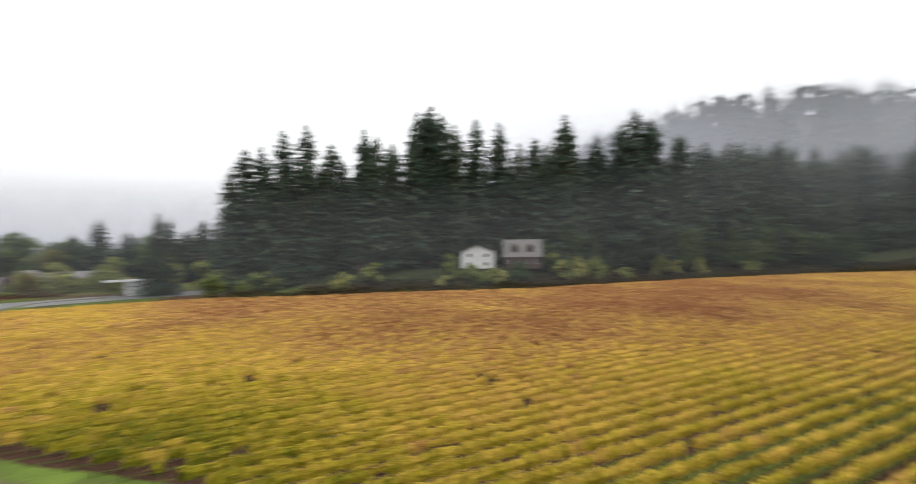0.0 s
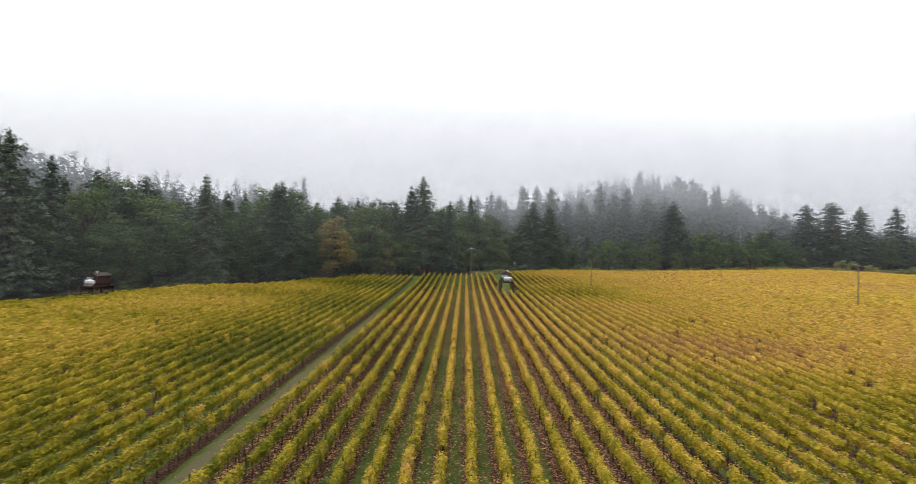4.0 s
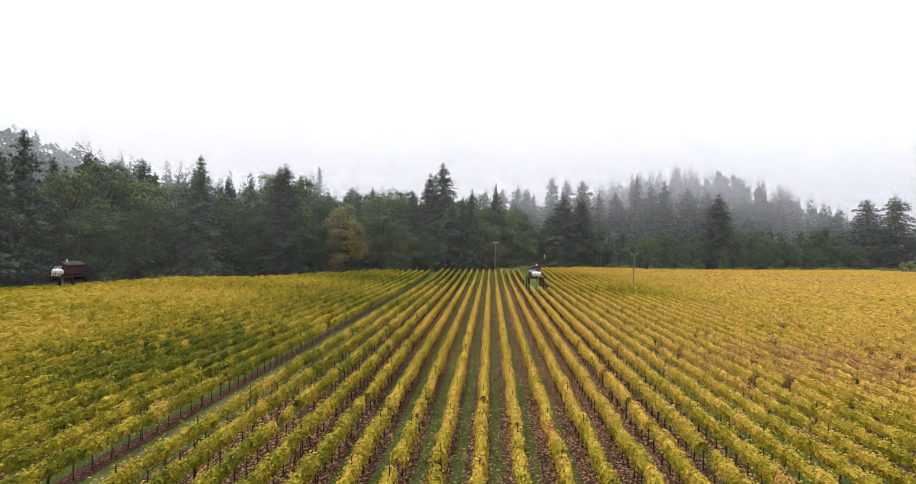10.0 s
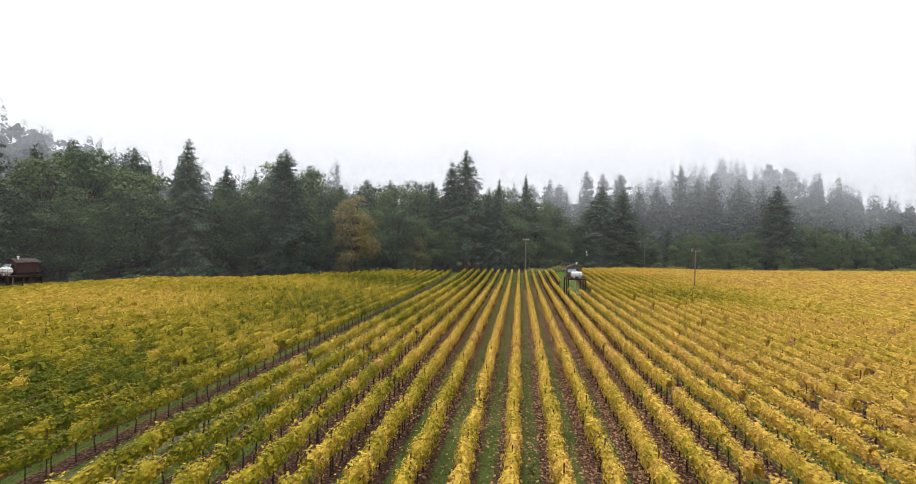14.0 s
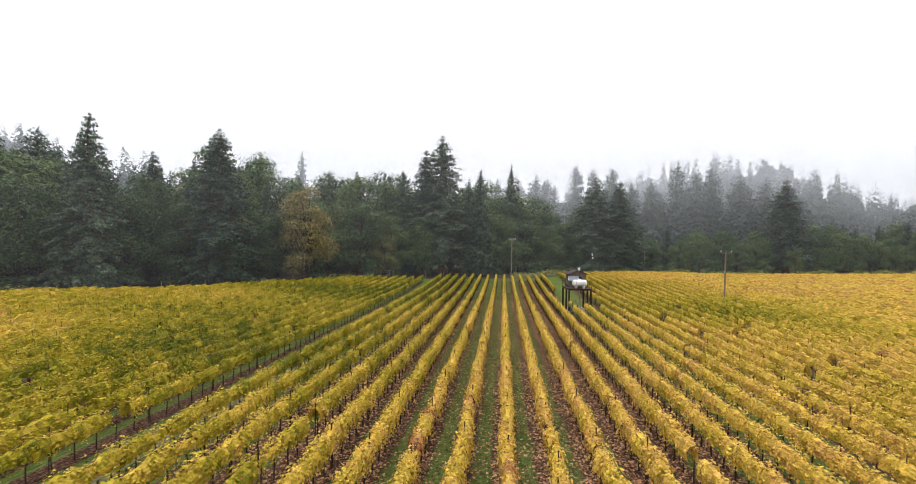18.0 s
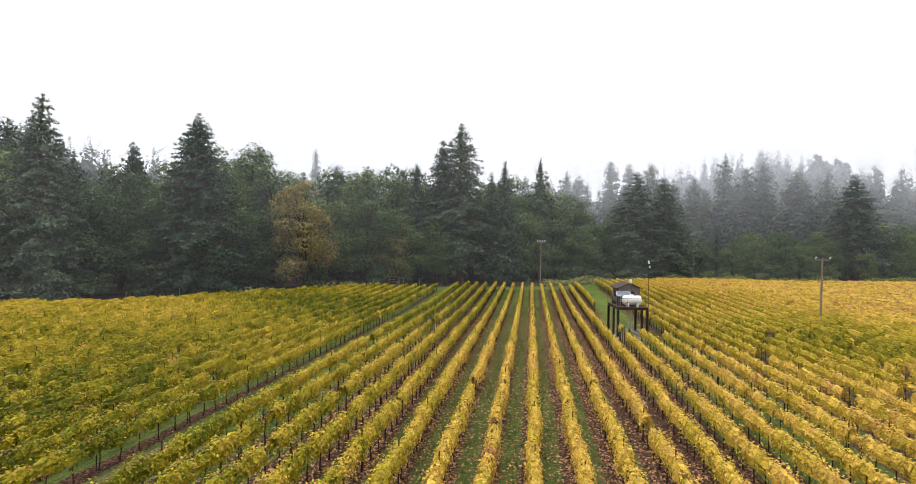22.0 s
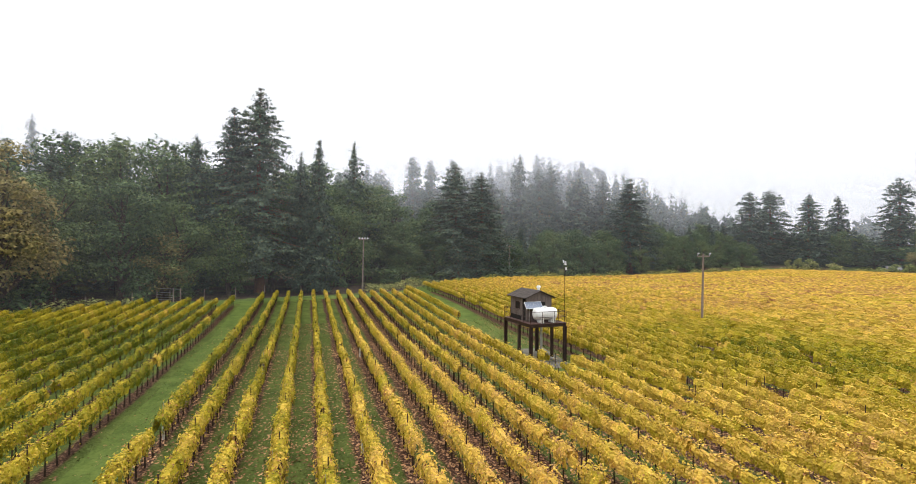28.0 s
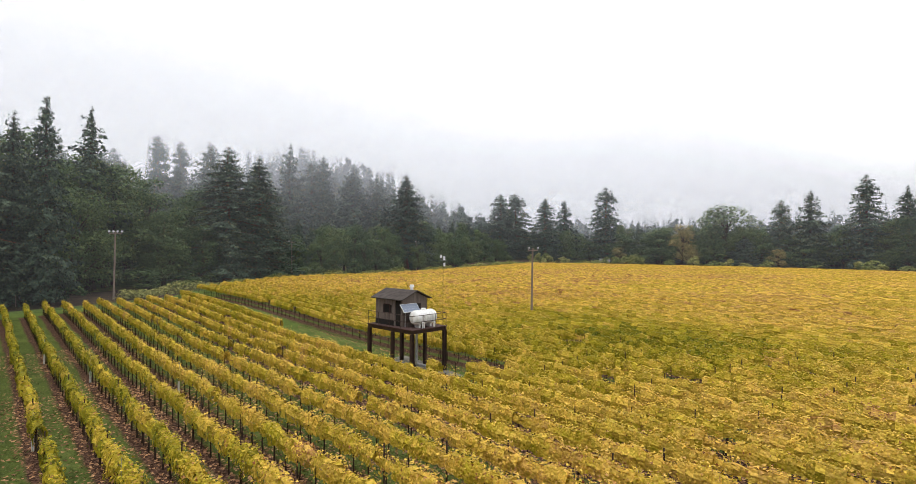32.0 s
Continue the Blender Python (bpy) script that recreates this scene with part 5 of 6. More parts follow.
def hedge(pts, height, width, mat, per, size, label, seed):
    """A low tangled bank of leaves along a line."""
    r = np.random.default_rng(seed)
    pts = np.array(pts, float)
    t = np.concatenate([[0], np.cumsum(np.hypot(*np.diff(pts, axis=0).T))])
    n = int(t[-1] * per)
    s = r.uniform(0, t[-1], n)
    x, y = np.interp(s, t, pts[:, 0]), np.interp(s, t, pts[:, 1])
    th = r.uniform(0, math.pi, n)
    a = r.uniform(0, 6.28, n)
    hh = height * (0.75 + 0.3 * np.sin(s * 0.35 + seed) * np.sin(s * 0.11))
    k = r.uniform(0.5, 1.05, n)
    ox = width / 2 * np.cos(th) * k
    x, y = x + ox * np.cos(a), y + ox * np.sin(a)
    z = ground_z(x, y) + np.abs(np.sin(th)) * hh * k
    c = np.stack([x, y, z], 1)
    nn = np.stack([np.cos(th) * np.cos(a), np.cos(th) * np.sin(a), np.sin(th) + 0.3], 1) + 0.5 * r.normal(size=(n, 3))
    return tagged(new("hedge", quad_mesh("hedge", leaf_quads(c, nn, size, r, corners=3), mat)), label, "hedge", kind="stuff")


hedge([(-163, -49), (-172, -40), (-183, -30)], 1.9, 2.4, SHRUB, 60, 0.35, "low bramble hedge in fading yellow-green leaf", 1)
hedge([(-122, -80), (-134, -76), (-146, -70)], 1.9, 2.4, SHRUB, 60, 0.35, "low bramble hedge in fading yellow-green leaf", 2)
hedge([(-202, 4), (-211, 15), (-219, 29), (-229, 46)], 2.0, 2.4, SHRUB, 130, 0.26, "low green hedge at the row ends", 3)
hedge([(-228, 46), (-236, 62), (-243, 92), (-257, 128), (-267, 160), (-265, 184), (-246, 198)], 2.6, 2.6, SHRUB, 90, 0.32, "green hedge along the far field edge", 4)
hedge([(-246, 200), (-205, 205), (-176, 210), (-120, 212), (-60, 212), (-42, 196), (-20, 190)], 2.0, 3.0, BRAMBLE, 30, 0.5, "dark russet hedge along the far side of the field", 5)
hedge([(20, 152), (33, 148), (62, 139), (92, 129), (162, 122), (219, 111), (262, 98), (300, 88), (380, 66)], 3.0, 5.0, BRAMBLE, 45, 0.6, "russet bramble bank below the houses", 6)

hedge([(40, 152), (62, 146), (92, 136), (130, 132), (162, 129), (219, 118), (262, 105), (320, 90)], 2.6, 7.0, BRAMBLE, 70, 0.55, "russet thicket on the slope below the redwoods", 7)


# ---- tank platforms ----
def tank_tower(x, y, turn, long, wide, deck, label, wall, scale=1.0):
    """A shed, a white tank and a solar panel on a steel platform; local x runs to the tank's end."""
    t = thing("tank_platform", x, y, gz(x, y), turn, label, "tank platform", "tank platforms")
    t.scale = (scale, scale, scale)
    hx, hy = long / 2, wide / 2
    for a in (-1, 1):
        for b in (-1, 1):
            bm = bmesh.new()
            cx, cy = a * (hx - 0.14), b * (hy - 0.14)
            box(bm, cx - 0.12, cx + 0.12, cy - 0.12, cy - 0.10, -0.2, deck - 0.3)
            box(bm, cx - 0.12, cx + 0.12, cy + 0.10, cy + 0.12, -0.2, deck - 0.3)
            box(bm, cx - 0.03, cx + 0.03, cy - 0.10, cy + 0.10, -0.2, deck - 0.3)
            box(bm, cx - 0.17, cx + 0.17, cy - 0.17, cy + 0.17, 0.0, 0.03)
            part("leg", bm, STEEL_BROWN, t)
    for cx, cy in ((0.3, -hy + 0.14), (0.3, hy - 0.14)):
        bm = bmesh.new()
        box(bm, cx - 0.11, cx + 0.11, cy - 0.11, cy + 0.11, -0.2, deck - 0.3, bevel=0.01)
        part("leg", bm, STEEL_BROWN, t)
    for s in (-1, 1):
        bm = boxm(-hx, hx, s * (hy - 0.14) - 0.07, s * (hy - 0.14) + 0.07, deck - 0.3, deck - 0.05, bevel=0.01)
        part("side_beam", bm, STEEL_BROWN, t)
        bm = boxm(s * (hx - 0.14) - 0.07, s * (hx - 0.14) + 0.07, -hy + 0.22, hy - 0.22, deck - 0.3, deck - 0.05, bevel=0.01)
        part("end_beam", bm, STEEL_BROWN, t)
    for i in range(5):
        jx = -hx + 0.9 + i * (long - 1.8) / 4
        part("joist", boxm(jx - 0.04, jx + 0.04, -hy + 0.22, hy - 0.22, deck - 0.25, deck - 0.055), STEEL_BROWN, t)
    n = int(wide / 0.24)
    for i in range(n):
        y0 = -hy + i * wide / n
        part("deck_board", boxm(-hx, hx, y0 + 0.006, y0 + wide / n - 0.006, deck - 0.05, deck), BOARD_RED, t)
    # railing
    for s in (-1, 1):
        for i in range(5):
            rx = -hx + 0.06 + i * (long - 0.12) / 4
            part("rail_post", rodm((rx, s * (hy - 0.06), deck), (rx, s * (hy - 0.06), deck + 0.95), 0.022, seg=6), STEEL_BROWN, t)
        for h in (0.5, 0.95):
            part("rail", rodm((-hx + 0.06, s * (hy - 0.06), deck + h), (hx - 0.06, s * (hy - 0.06), deck + h), 0.02, seg=6), STEEL_BROWN, t)
    for i in range(1, 3):
        ry = -hy + 0.06 + i * (wide - 0.12) / 3
        part("rail_post", rodm((hx - 0.06, ry, deck), (hx - 0.06, ry, deck + 0.95), 0.022, seg=6), STEEL_BROWN, t)
    for h in (0.5, 0.95):
        part("rail", rodm((hx - 0.06, -hy + 0.06, deck + h), (hx - 0.06, hy - 0.06, deck + h), 0.02, seg=6), STEEL_BROWN, t)
    # shed of upright boards with a gable roof, ridge along x
    sx0, sx1, sy0, sy1 = -hx + 0.42, hx - 1.6, -hy + 0.5, hy - 0.55
    eave, peak = deck + 2.0, deck + 2.5
    # solid core; its near-black paints the unlit inside behind window and doorway
    shed = part("shed", boxm(sx0 + 0.05, sx1 - 0.05, sy0 + 0.05, sy1 - 0.05, deck + 0.02, eave - 0.05), BLACK_AND_SHADE, t)
    win0, win1 = sx0 + 1.0, sx0 + 1.65
    nb = int((sx1 - sx0) / 0.2)
    for i in range(nb):
        x0 = sx0 + i * (sx1 - sx0) / nb
        x1 = x0 + (sx1 - sx0) / nb - 0.006
        if x1 > win0 and x0 < win1:
            part("board", boxm(x0, x1, sy0, sy0 + 0.045, deck, deck + 0.9), wall, shed)
            part("board", boxm(x0, x1, sy0, sy0 + 0.045, deck + 1.5, eave), wall, shed)
        elif x0 > sx1 - 0.95 and x1 < sx1 - 0.12:
            part("board", boxm(x0, x1, sy0, sy0 + 0.045, deck + 1.85, eave), wall, shed)
        else:
            part("board", boxm(x0, x1, sy0, sy0 + 0.045, deck, eave + 0.0), wall, shed)
        part("board", boxm(x0, x1, sy1 - 0.045, sy1, deck, eave), wall, shed)
    mid = (sy0 + sy1) / 2
    ng = int((sy1 - sy0 - 0.1) / 0.2)
    for i in range(ng):
        y0 = sy0 + 0.05 + i * (sy1 - sy0 - 0.1) / ng
        y1 = y0 + (sy1 - sy0 - 0.1) / ng - 0.006
        top = lambda v: eave + (peak - eave) * (1 - abs(v - mid) / (mid - sy0)) - 0.02
        for x0, x1 in ((sx0, sx0 + 0.045), (sx1 - 0.045, sx1)):
            bm = bmesh.new()
            lo = [bm.verts.new(p) for p in ((x0, y0, deck), (x1, y0, deck), (x1, y1, deck), (x0, y1, deck))]
            hi = [bm.verts.new(p) for p in ((x0, y0, top(y0)), (x1, y0, top(y0)), (x1, y1, top(y1)), (x0, y1, top(y1)))]
            bm.faces.new(lo[::-1])
            bm.faces.new(hi)
            for a in range(4):
                bm.faces.new((lo[a], lo[(a + 1) % 4], hi[(a + 1) % 4], hi[a]))
            part("board", bm, wall, shed)
    # dark strips paint the railing's shadow along the foot of the long walls
    for b in ((sx0 - 0.02, sx1 - 0.97, sy0 - 0.022, sy0 - 0.004), (sx0 - 0.02, sx1 + 0.02, sy1 + 0.004, sy1 + 0.022)):
        part("rail_shadow", boxm(*b, deck + 0.004, deck + 0.38), BLACK_AND_SHADE, shed, "dark painted shadow of the railing along the shed base")
    fr = bmesh.new()
    for b in ((win0 - 0.05, win1 + 0.05, deck + 0.86, deck + 0.9), (win0 - 0.05, win1 + 0.05, deck + 1.5, deck + 1.55), (win0 - 0.05, win0, deck + 0.9, deck + 1.5), (win1, win1 + 0.05, deck + 0.9, deck + 1.5)):
        box(fr, b[0], b[1], sy0 - 0.02, sy0 - 0.002, b[2], b[3])
    part("window_frame", fr, BOARD_RED, shed)
    for s in (-1, 1):
        bm = bmesh.new()
        ye = mid + s * (mid - sy0 + 0.28)
        ze = peak - (peak - eave) * (1 + 0.28 / (mid - sy0))
        xs0, xs1 = sx0 - 0.28, sx1 + 0.28
        pts = [(mid, peak + 0.02), (ye, ze + 0.02), (ye, ze + 0.08), (mid, peak + 0.08)]
        va = [bm.verts.new((xs0, p, q)) for p, q in pts]
        vb = [bm.verts.new((xs1, p, q)) for p, q in pts]
        bm.faces.new(va)
        bm.faces.new(vb[::-1])
        for a in range(4):
            bm.faces.new((va[a], vb[a], vb[(a + 1) % 4], va[(a + 1) % 4]))
        bmesh.ops.recalc_face_normals(bm, faces=bm.faces)
        part("roof_slope", bm, ROOFING, shed)
    cap = bmesh.new()
    vy = mid + 0.3
    rod(cap, (sx1 - 0.7, vy, peak - 0.2), (sx1 - 0.7, vy, peak + 0.24), 0.13, 0.12, 12)
    rod(cap, (sx1 - 0.7, vy, peak + 0.24), (sx1 - 0.7, vy, peak + 0.42), 0.19, 0.15, 12)
    part("roof_vent", cap, TANK_WHITE, shed, "white roof vent")
    # flat panel: the opening's darkness is painted, nothing is cut out
    part("gable_opening_shade", boxm(sx1 - 0.01, sx1 + 0.006, mid + 0.12, mid + 0.55, deck + 0.95, deck + 1.6), BLACK_AND_SHADE, shed, "flat dark panel painted as a shaded opening in the gable")
    # tank lying across the end of the deck
    tx, tr, ty0, ty1 = hx - 0.78, 0.5, -hy + 0.72, hy - 0.62
    bm = bmesh.new()
    prof = [(0.0, ty0), (tr * 0.6, ty0 + 0.02), (tr * 0.9, ty0 + 0.10), (tr, ty0 + 0.24), (tr, ty1 - 0.24), (tr * 0.9, ty1 - 0.10), (tr * 0.6, ty1 - 0.02), (0.0, ty1)]
    vs = [bm.verts.new((tx + r, yy, deck + 0.22 + tr)) for r, yy in prof]
    es = [bm.edges.new((vs[i], vs[i + 1])) for i in range(len(vs) - 1)]
    bmesh.ops.spin(bm, geom=vs + es, cent=(tx, 0, deck + 0.22 + tr), axis=(0, 1, 0), angle=2 * math.pi, steps=26)
    bmesh.ops.remove_doubles(bm, verts=bm.verts, dist=0.001)
    bmesh.ops.recalc_face_normals(bm, faces=bm.faces)
    for f in bm.faces:
        f.smooth = True
    tank = part("tank", bm, TANK_WHITE, t, "white cylindrical liquid tank")
    for i, yy in enumerate(np.linspace(ty0 + 0.3, ty1 - 0.3, 7)):
        bm = bmesh.new()
        rod(bm, (tx, yy - 0.025, deck + 0.22 + tr), (tx, yy + 0.025, deck + 0.22 + tr), tr + 0.025, None, 26)
        part("rib", bm, TANK_WHITE, tank)
    for yy in (ty0 + 0.5, ty1 - 0.5):
        bm = bmesh.new()
        box(bm, tx - 0.22, tx + 0.22, yy - 0.08, yy + 0.08, deck, deck + 0.3)
        part("saddle", bm, TANK_WHITE, tank)
        part("outlet", rodm((tx + 0.6, yy, deck + 0.02), (tx + 0.6, yy, deck + 0.42), 0.1, seg=10), TANK_WHITE, tank)
    part("fill_cap", rodm((tx, (ty0 + ty1) / 2, deck + 0.2 + 2 * tr), (tx, (ty0 + ty1) / 2, deck + 0.34 + 2 * tr), 0.2, 0.17, 12), TANK_WHITE, tank)
    # solar panel leaning over the tank
    pz = deck + 1.0
    fr = bmesh.new()
    m = Matrix.Translation((hx - 1.3, -0.72, pz + 0.38)) @ Matrix.Rotation(radians(48), 4, "Y")
    box(fr, -0.36, 0.36, -0.78, 0.78, -0.03, 0.0)
    fr.transform(m)
    panel = part("solar_panel", fr, WHITE_PAINT, t, "tilted solar panel in a metal frame")
    for i in range(6):
        for j in range(3):
            bm = boxm(-0.33 + j * 0.222, -0.33 + j * 0.222 + 0.212, -0.75 + i * 0.252, -0.75 + i * 0.252 + 0.242, 0.003, 0.012)
            bm.transform(m)
            part("solar_cell", bm, SOLAR, panel)
    part("panel_strut", rodm((hx - 1.55, -1.0, deck), (hx - 1.5, -1.0, pz + 0.5), 0.03, seg=6), GALV, panel)
    part("panel_strut", rodm((hx - 1.55, -0.1, deck), (hx - 1.5, -0.1, pz + 0.5), 0.03, seg=6), GALV, panel)
    # pipe work below
    part("riser_pipe", rodm((0.9, 0.2, 0.5), (0.9, 0.2, deck - 0.06), 0.1, seg=10), GALV, t)
    part("feed_pipe", rodm((0.7, 0.2, 0.5), (2.5, 0.75, 0.3), 0.1, seg=10), GALV, t)
    part("pump", rodm((0.55, 0.2, 0.0), (0.55, 0.2, 0.7), 0.22, 0.16, 10), STEEL_BROWN, t)
    return t


TOWER = tank_tower(-142.2, 12.0, 4.0, 5.1, 3.4, 3.3, "weathered shed and white tank on a brown steel platform", BOARD)
tank_tower(-120.0, -83.0, -12.0, 5.1, 3.4, 2.5, "brown shed and white tank on a low platform by the wood", BOARD_RED, 1.1)

mast = thing("weather_mast", -140.3, 13.9, 0, 0, "thin antenna mast with a white wind sensor", "mast")
part("pole", rodm((0, 0, -0.2), (0, 0, 8.3), 0.025, 0.018, seg=6), STEEL_BROWN, mast)
part("arm", rodm((-0.3, 0, 8.05), (0.3, 0, 8.05), 0.015, seg=6), GALV, mast)
part("sensor_dome", rodm((0.12, 0, 8.05), (0.12, 0, 8.35), 0.09, 0.07, seg=10), TANK_WHITE, mast)
part("wind_vane", boxm(-0.34, -0.12, -0.01, 0.01, 8.2, 8.45), TANK_WHITE, mast)
part("sensor_shield", rodm((0.0, 0.1, 7.6), (0.0, 0.1, 7.85), 0.09, seg=10), TANK_WHITE, mast)


# ---- poles ----
def flood_pole(x, y, top, lamps, label, lean=0.0):
    t = thing("light_pole", x, y, gz(x, y), 0, label, "light pole", "poles in the vineyard")
    h = top - gz(x, y)
    part("pole", rodm((0, 0, -0.3), (0, lean, h), 0.15, 0.10, 10), POLE_WOOD, t)
    if lamps:
        part("crossarm", boxm(-0.06, 0.06, lean - 0.85, lean + 0.85, h - 0.35, h - 0.22), POLE_WOOD, t)
        for i in range(lamps):
            yy = lean - 0.8 + 1.6 * i / max(1, lamps - 1)
            bm = bmesh.new()
            rod(bm, (0.02, yy, h - 0.22), (0.02, yy, h - 0.05), 0.03, None, 6)
            rod(bm, (0.0, yy, h - 0.05), (0.2, yy, h + 0.02), 0.06, 0.06 + 0.025 * lamps, 12)
            part("floodlight", bm, GALV, t, "grey bell-shaped floodlight")
    return t


flood_pole(-202.6, 3.2, 11.0, 4, "wooden pole with four floodlights at the row ends", 0.15)
flood_pole(-151.0, 36.6, 8.9, 2, "weathered wooden pole with two small lamps among the vines", 0.2)
flood_pole(-110.5, 82.0, 10.0, 1, "slim wooden pole with a lamp among the vines")
flood_pole(-46.0, 116.0, 13.6, 1, "tall slim wooden pole among the vines")
flood_pole(-262.0, 105.0, 10.5, 2, "wooden pole with two small lamps at the forest edge")
flood_pole(-236.0, 46.0, 10.0, 2, "wooden pole with two small lamps at the forest edge")
for x, y, top in ((23.5, 187.0, 13.5), (17.0, 190.0, 12.0)):
    t = thing("utility_pole", x, y, gz(x, y), 20, "wooden utility pole with crossarms and transformers", "utility pole", "utility poles")
    part("pole", rodm((0, 0, -0.3), (0, 0, top), 0.16, 0.11, 10), POLE_WOOD, t)
    for h in (top - 0.4, top - 1.6):
        part("crossarm", boxm(-1.2, 1.2, 0.12, 0.22, h - 0.06, h + 0.06), POLE_WOOD, t)
        for i in range(4):
            part("insulator", rodm((-1.05 + 0.7 * i, 0.17, h + 0.06), (-1.05 + 0.7 * i, 0.17, h + 0.22), 0.04, seg=6), GALV, t)
    part("transformer", rodm((0.4, 0, top - 3.2), (0.4, 0, top - 2.2), 0.24, seg=12), GALV, t)


# ---- buildings ----
def house(x, y, turn, wx, wy, eave, rise, wall, roof, label, rows=1, cols=4, over=0.5, z=None, category="house"):
    """A gable-roofed building, ridge along local x; the long front and the gables have windows."""
    z0 = gz(x, y) - 0.3 if z is None else z
    t = thing("house", x, y, z0, turn, label, category, "houses round the field")
    hx, hy = wx / 2, wy / 2
    bm = prism(bmesh.new(), [(-hy, 0), (hy, 0), (hy, eave), (0, eave + rise), (-hy, eave)], -hx, hx)
    bm.transform(Matrix.Rotation(radians(90), 4, "Z"))
    part("wall", bm, wall, t)
    for s in (-1, 1):
        ze = eave - rise * over / hy
        bm = prism(bmesh.new(), [(0, eave + rise + 0.02), (s * (hy + over), ze + 0.02), (s * (hy + over), ze + 0.2), (0, eave + rise + 0.2)], -hx - over, hx + over)
        bm.transform(Matrix.Rotation(radians(90), 4, "Z"))
        part("roof_slope", bm, roof, t)

    def window(cx, cy, cz, w, h, along_x):
        if along_x:
            s = 1 if cy > 0 else -1
            f = boxm(cx - w / 2, cx + w / 2, cy, cy + s * 0.06, cz - h / 2, cz + h / 2)
            g = boxm(cx - w / 2 + 0.08, cx + w / 2 - 0.08, cy + s * 0.062, cy + s * 0.075, cz - h / 2 + 0.08, cz + h / 2 - 0.08)
        else:
            s = 1 if cx > 0 else -1
            f = boxm(cx, cx + s * 0.06, cy - w / 2, cy + w / 2, cz - h / 2, cz + h / 2)
            g = boxm(cx + s * 0.062, cx + s * 0.075, cy - w / 2 + 0.08, cy + w / 2 - 0.08, cz - h / 2 + 0.08, cz + h / 2 - 0.08)
        fr = part("window", f, WHITE_PAINT, t)
        part("pane", g, GLASS, fr)

    for r in range(rows):
        zc = eave * (r + 0.55) / rows
        for c in range(cols):
            cx = -hx + wx * (c + 0.5) / cols
            window(cx, -hy, zc, 1.2, 1.2, True)
            window(cx, hy, zc, 1.2, 1.2, True)
        for cy in (-hy * 0.5, hy * 0.5):
            window(hx, cy, zc, 1.3, 1.2, False)
            window(-hx, cy, zc, 1.3, 1.2, False)
    part("door", boxm(-0.45, 0.45, -hy - 0.05, -hy - 0.002, 0.0, 2.05), BROWN_WALL, t)
    return t


house(98.0, 151.0, 57, 10, 11.0, 5.6, 2.2, WHITE_PAINT, GREY_ROOF, "white two-storey gabled house on the bank", 2, 3)
dh = house(112.0, 144.5, -38, 12.0, 9.0, 4.4, 5.2, BROWN_WALL, GREY_ROOF, "dark house with a pale roof and two dormers", 1, 4)
for s in (-2.6, 2.6):
    bm = prism(bmesh.new(), [(s - 1.1, 5.6), (s + 1.1, 5.6), (s + 1.1, 7.4), (s, 8.6), (s - 1.1, 7.4)], -3.9, -0.8)
    dormer = part("dormer", bm, BROWN_WALL, dh, "dark gabled dormer")
    part("pane", boxm(s - 0.6, s + 0.6, -3.96, -3.91, 6.0, 7.3), GLASS, dormer)
house(62.0, 160.0, -18, 8.0, 6.0, 2.6, 1.4, BROWN_WALL, ROOFING, "small dark cabin with two pale windows under the redwoods", 1, 2)
house(44.0, 168.0, -14, 7.0, 5.0, 2.6, 1.4, TAN_WALL, ROOFING, "low tan cabin under the redwoods", 1, 2)
house(-45.0, 221.5, -6, 13.0, 8.0, 3.2, 1.8, TAN_WALL, GREY_ROOF, "low ranch house with a grey hipped roof behind shrubs", 1, 4)
house(-34.0, 229.0, 70, 12.0, 8.0, 4.6, 2.0, BROWN_WALL, GREY_ROOF, "brown two-storey house with a grey roof", 2, 3)
house(-20.0, 226.5, 2, 14.0, 9.0, 3.4, 2.6, TAN_WALL, GREY_ROOF, "tan ranch house with a grey shingle roof", 1, 4)
house(-134.0, 228.0, 10, 4.4, 4.0, 2.7, 0.9, WHITE_PAINT, GREY_ROOF, "small white cottage behind the hedge", 1, 2)
house(-92.0, 232.0, -10, 9.0, 6.0, 2.8, 1.6, WHITE_PAINT, METAL_ROOF, "white cottage with a pale metal roof behind shrubs", 1, 3)
house(-256.0, 216.0, 40, 4.0, 3.0, 1.9, 1.0, WHITE_PAINT, GREY_ROOF, "white cottage behind the far hedge", 1, 3)
house(-449.0, 129.5, 60, 12.0, 8.0, 4.0, 2.0, BROWN_WALL, METAL_ROOF, "house with a pale roof high on the misty hill", 1, 3)

garage = thing("garage", 0.0, 184.0, 0.0, 4, "white garage with an open flat-roofed carport beside it", "garage")
part("wall", boxm(-3.9, 4.1, -3.0, 3.0, 0, 4.2, bevel=0.02), WHITE_PAINT, garage)
roof = bmesh.new()
box(roof, -9.2, 4.5, -3.5, 3.5, 4.22, 4.45, bevel=0.02)
part("roof", roof, METAL_ROOF, garage)
part("fascia", boxm(-9.25, 4.55, -3.56, -3.5, 4.1, 4.5), WHITE_PAINT, garage)
for px, py in ((-8.9, -3.2), (-8.9, 3.2), (-6.5, 3.2)):
    part("carport_post", boxm(px - 0.09, px + 0.09, py - 0.09, py + 0.09, 0, 4.22), BROWN_WALL, garage)
part("door", boxm(0.2, 3.4, -3.06, -3.002, 0.05, 3.0), WHITE_PAINT, garage)
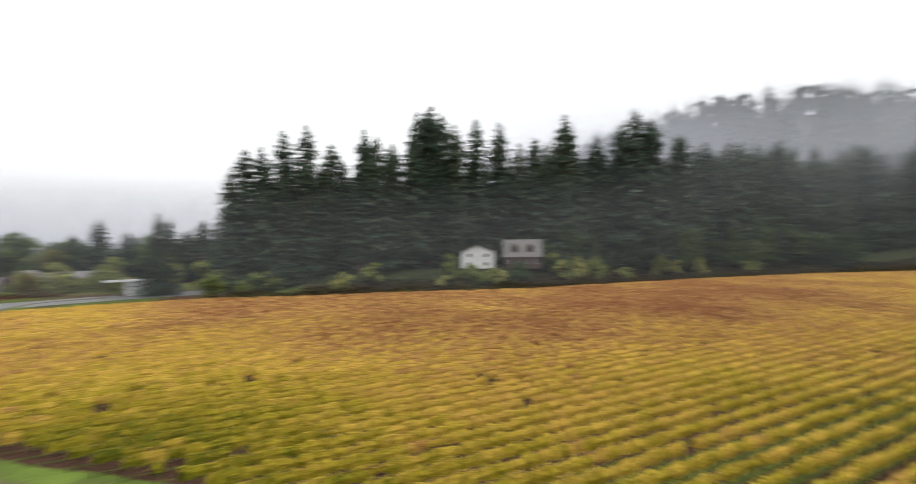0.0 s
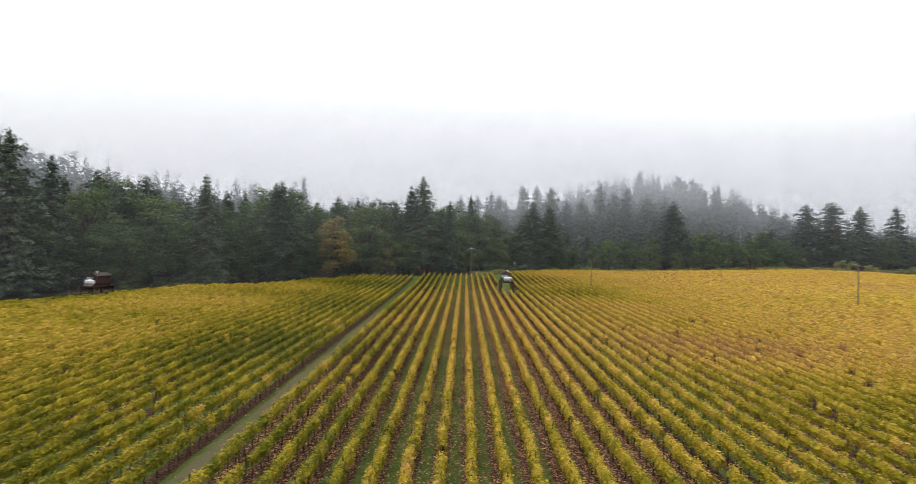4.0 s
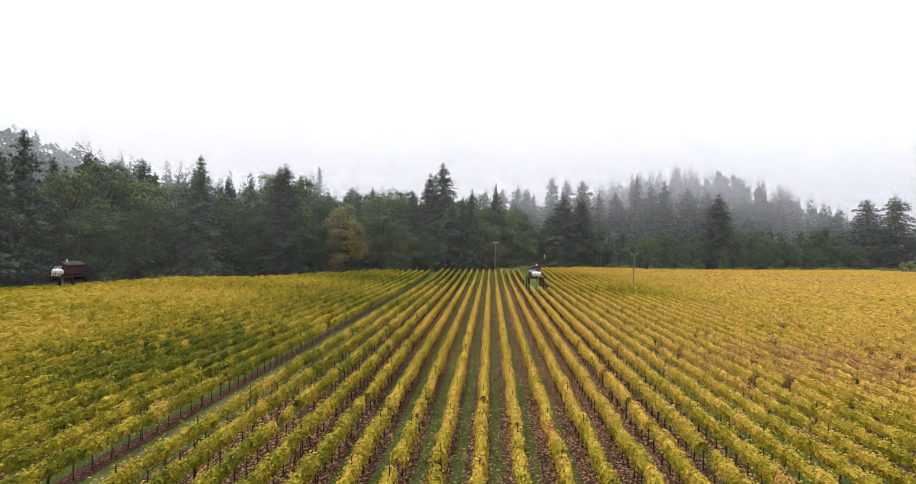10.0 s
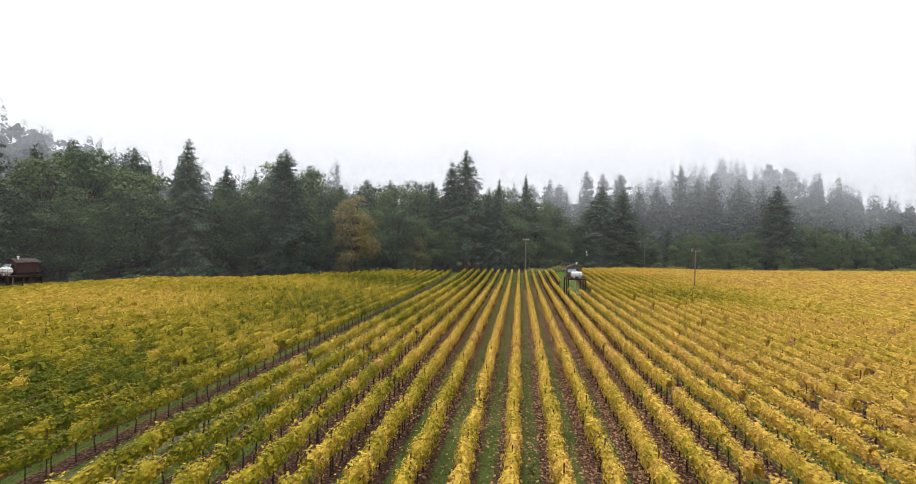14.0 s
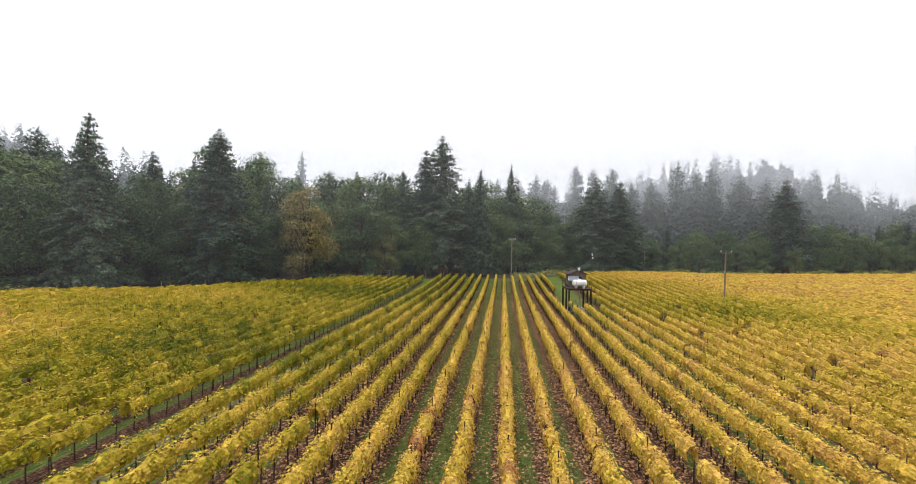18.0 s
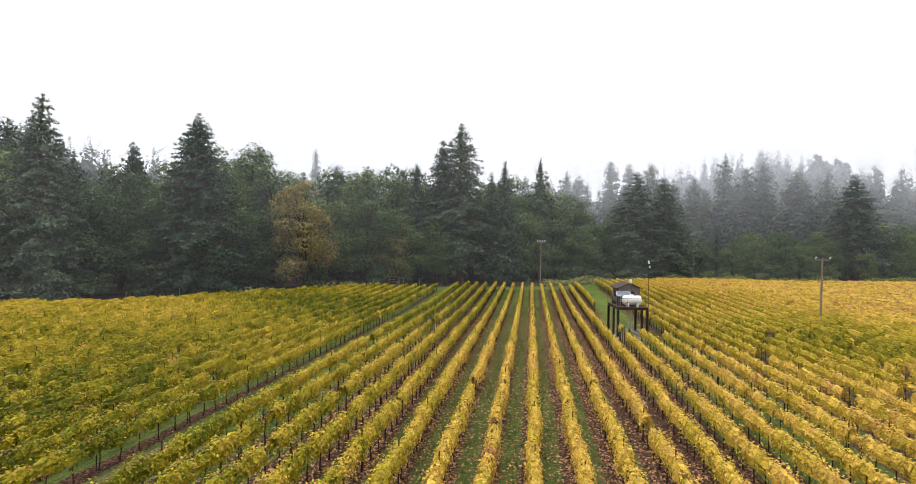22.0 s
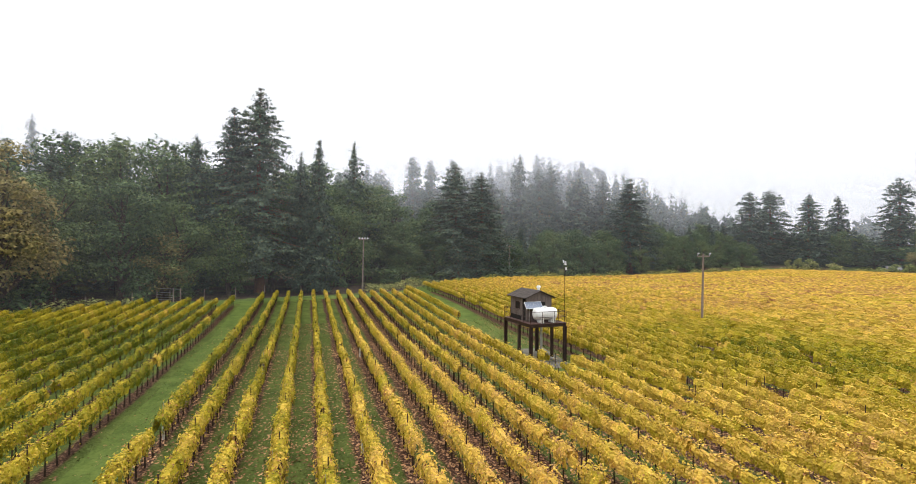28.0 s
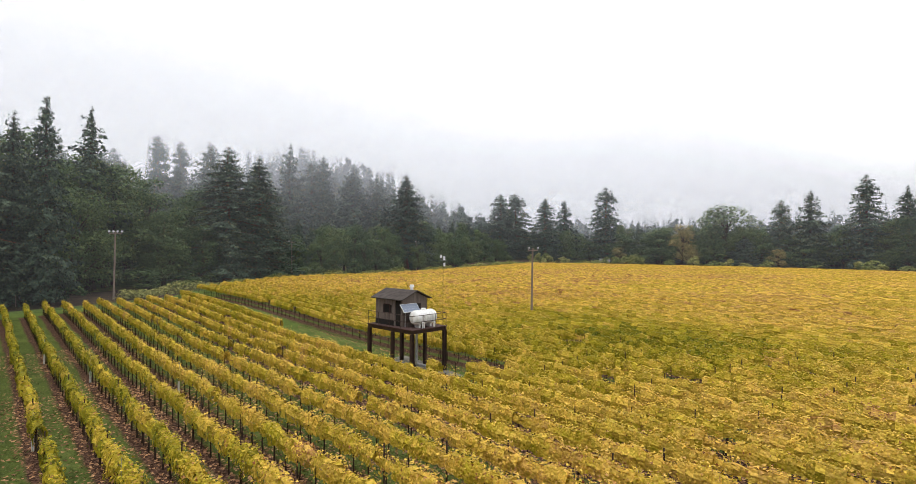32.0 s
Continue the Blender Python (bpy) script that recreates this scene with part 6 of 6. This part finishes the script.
part("downpipe", rodm((-3.8, -3.06, 0), (-3.8, -3.06, 4.1), 0.05, seg=6), WHITE_PAINT, garage)
for i, px in enumerate((-4.9, -4.2)):
    pump = thing("red_cart", px, 179.6, 0.07, 15 * i, "small red hand cart standing before the garage", "cart", "carts by the garage")
    part("frame", boxm(-0.25, 0.25, -0.18, 0.18, 0.25, 0.4), BROWN_WALL, pump)
    part("handle", rodm((0, 0.2, 0.3), (0, 0.35, 1.2), 0.03, seg=6), BROWN_WALL, pump)
    for s in (-0.27, 0.27):
        part("wheel", rodm((s - 0.04, 0, 0.18), (s + 0.04, 0, 0.18), 0.18, seg=12), BLACK_AND_SHADE, pump)

for px, k in ((-118.3, -4), (-121.0, -5), (-124.6, -3), (-131.5, -5), (-140.2, -6), (-146.0, -2), (-152.4, -4), (-160.3, -5), (-128.8, -8), (-113.5, 0)):
    tube = thing("grow_tube", px, ROW0 + ROW * k - 0.12, gz(px, ROW0 + ROW * k), 0, "white plastic grow tube round a young vine", "grow tube", "grow tubes")
    part("tube", rodm((0, 0, -0.02), (0, 0, 0.75), 0.055, 0.055, 8), TANK_WHITE, tube)
    part("stake", rodm((0.07, 0, -0.1), (0.07, 0, 1.9), 0.012, seg=5), GALV, tube)

# ---- fence and gate along the wood ----
fence = thing("wire_fence", 0, 0, 0, 0, "low wire fence with weathered posts along the wood", "fence")
line = [(-118, -88), (-136, -80), (-150, -67), (-160, -56), (-168, -48), (-186, -31), (-197, -14), (-203, -2)]
for (ax, ay), (bx, by) in zip(line[:-1], line[1:]):
    n = max(1, int(math.hypot(bx - ax, by - ay) / 5))
    for i in range(n):
        px, py = ax + (bx - ax) * i / n, ay + (by - ay) * i / n
        part("fence_post", rodm((px, py, gz(px, py) - 0.2), (px, py, gz(px, py) + 1.7), 0.06, 0.05, 7), POLE_WOOD, fence)
    for h in (0.6, 1.1, 1.5):
        part("fence_wire", rodm((ax, ay, gz(ax, ay) + h), (bx, by, gz(bx, by) + h), 0.008, seg=4), STAKE, fence)
gate = thing("field_gate", -189.0, -27.0, gz(-189, -27), 58, "tubular metal field gate between two wooden posts", "gate")
for px in (-2.2, 0.9, 2.2):
    part("gate_post", rodm((px, 0, -0.2), (px, 0, 2.1), 0.09, 0.08, 8), POLE_WOOD, gate)
for h in (0.3, 0.65, 1.0, 1.35):
    part("gate_bar", rodm((-2.1, 0, h), (0.8, 0, h), 0.025, seg=6), GALV, gate)
part("gate_bar", rodm((-2.1, 0, 1.95), (2.1, 0, 1.95), 0.03, seg=6), GALV, gate)
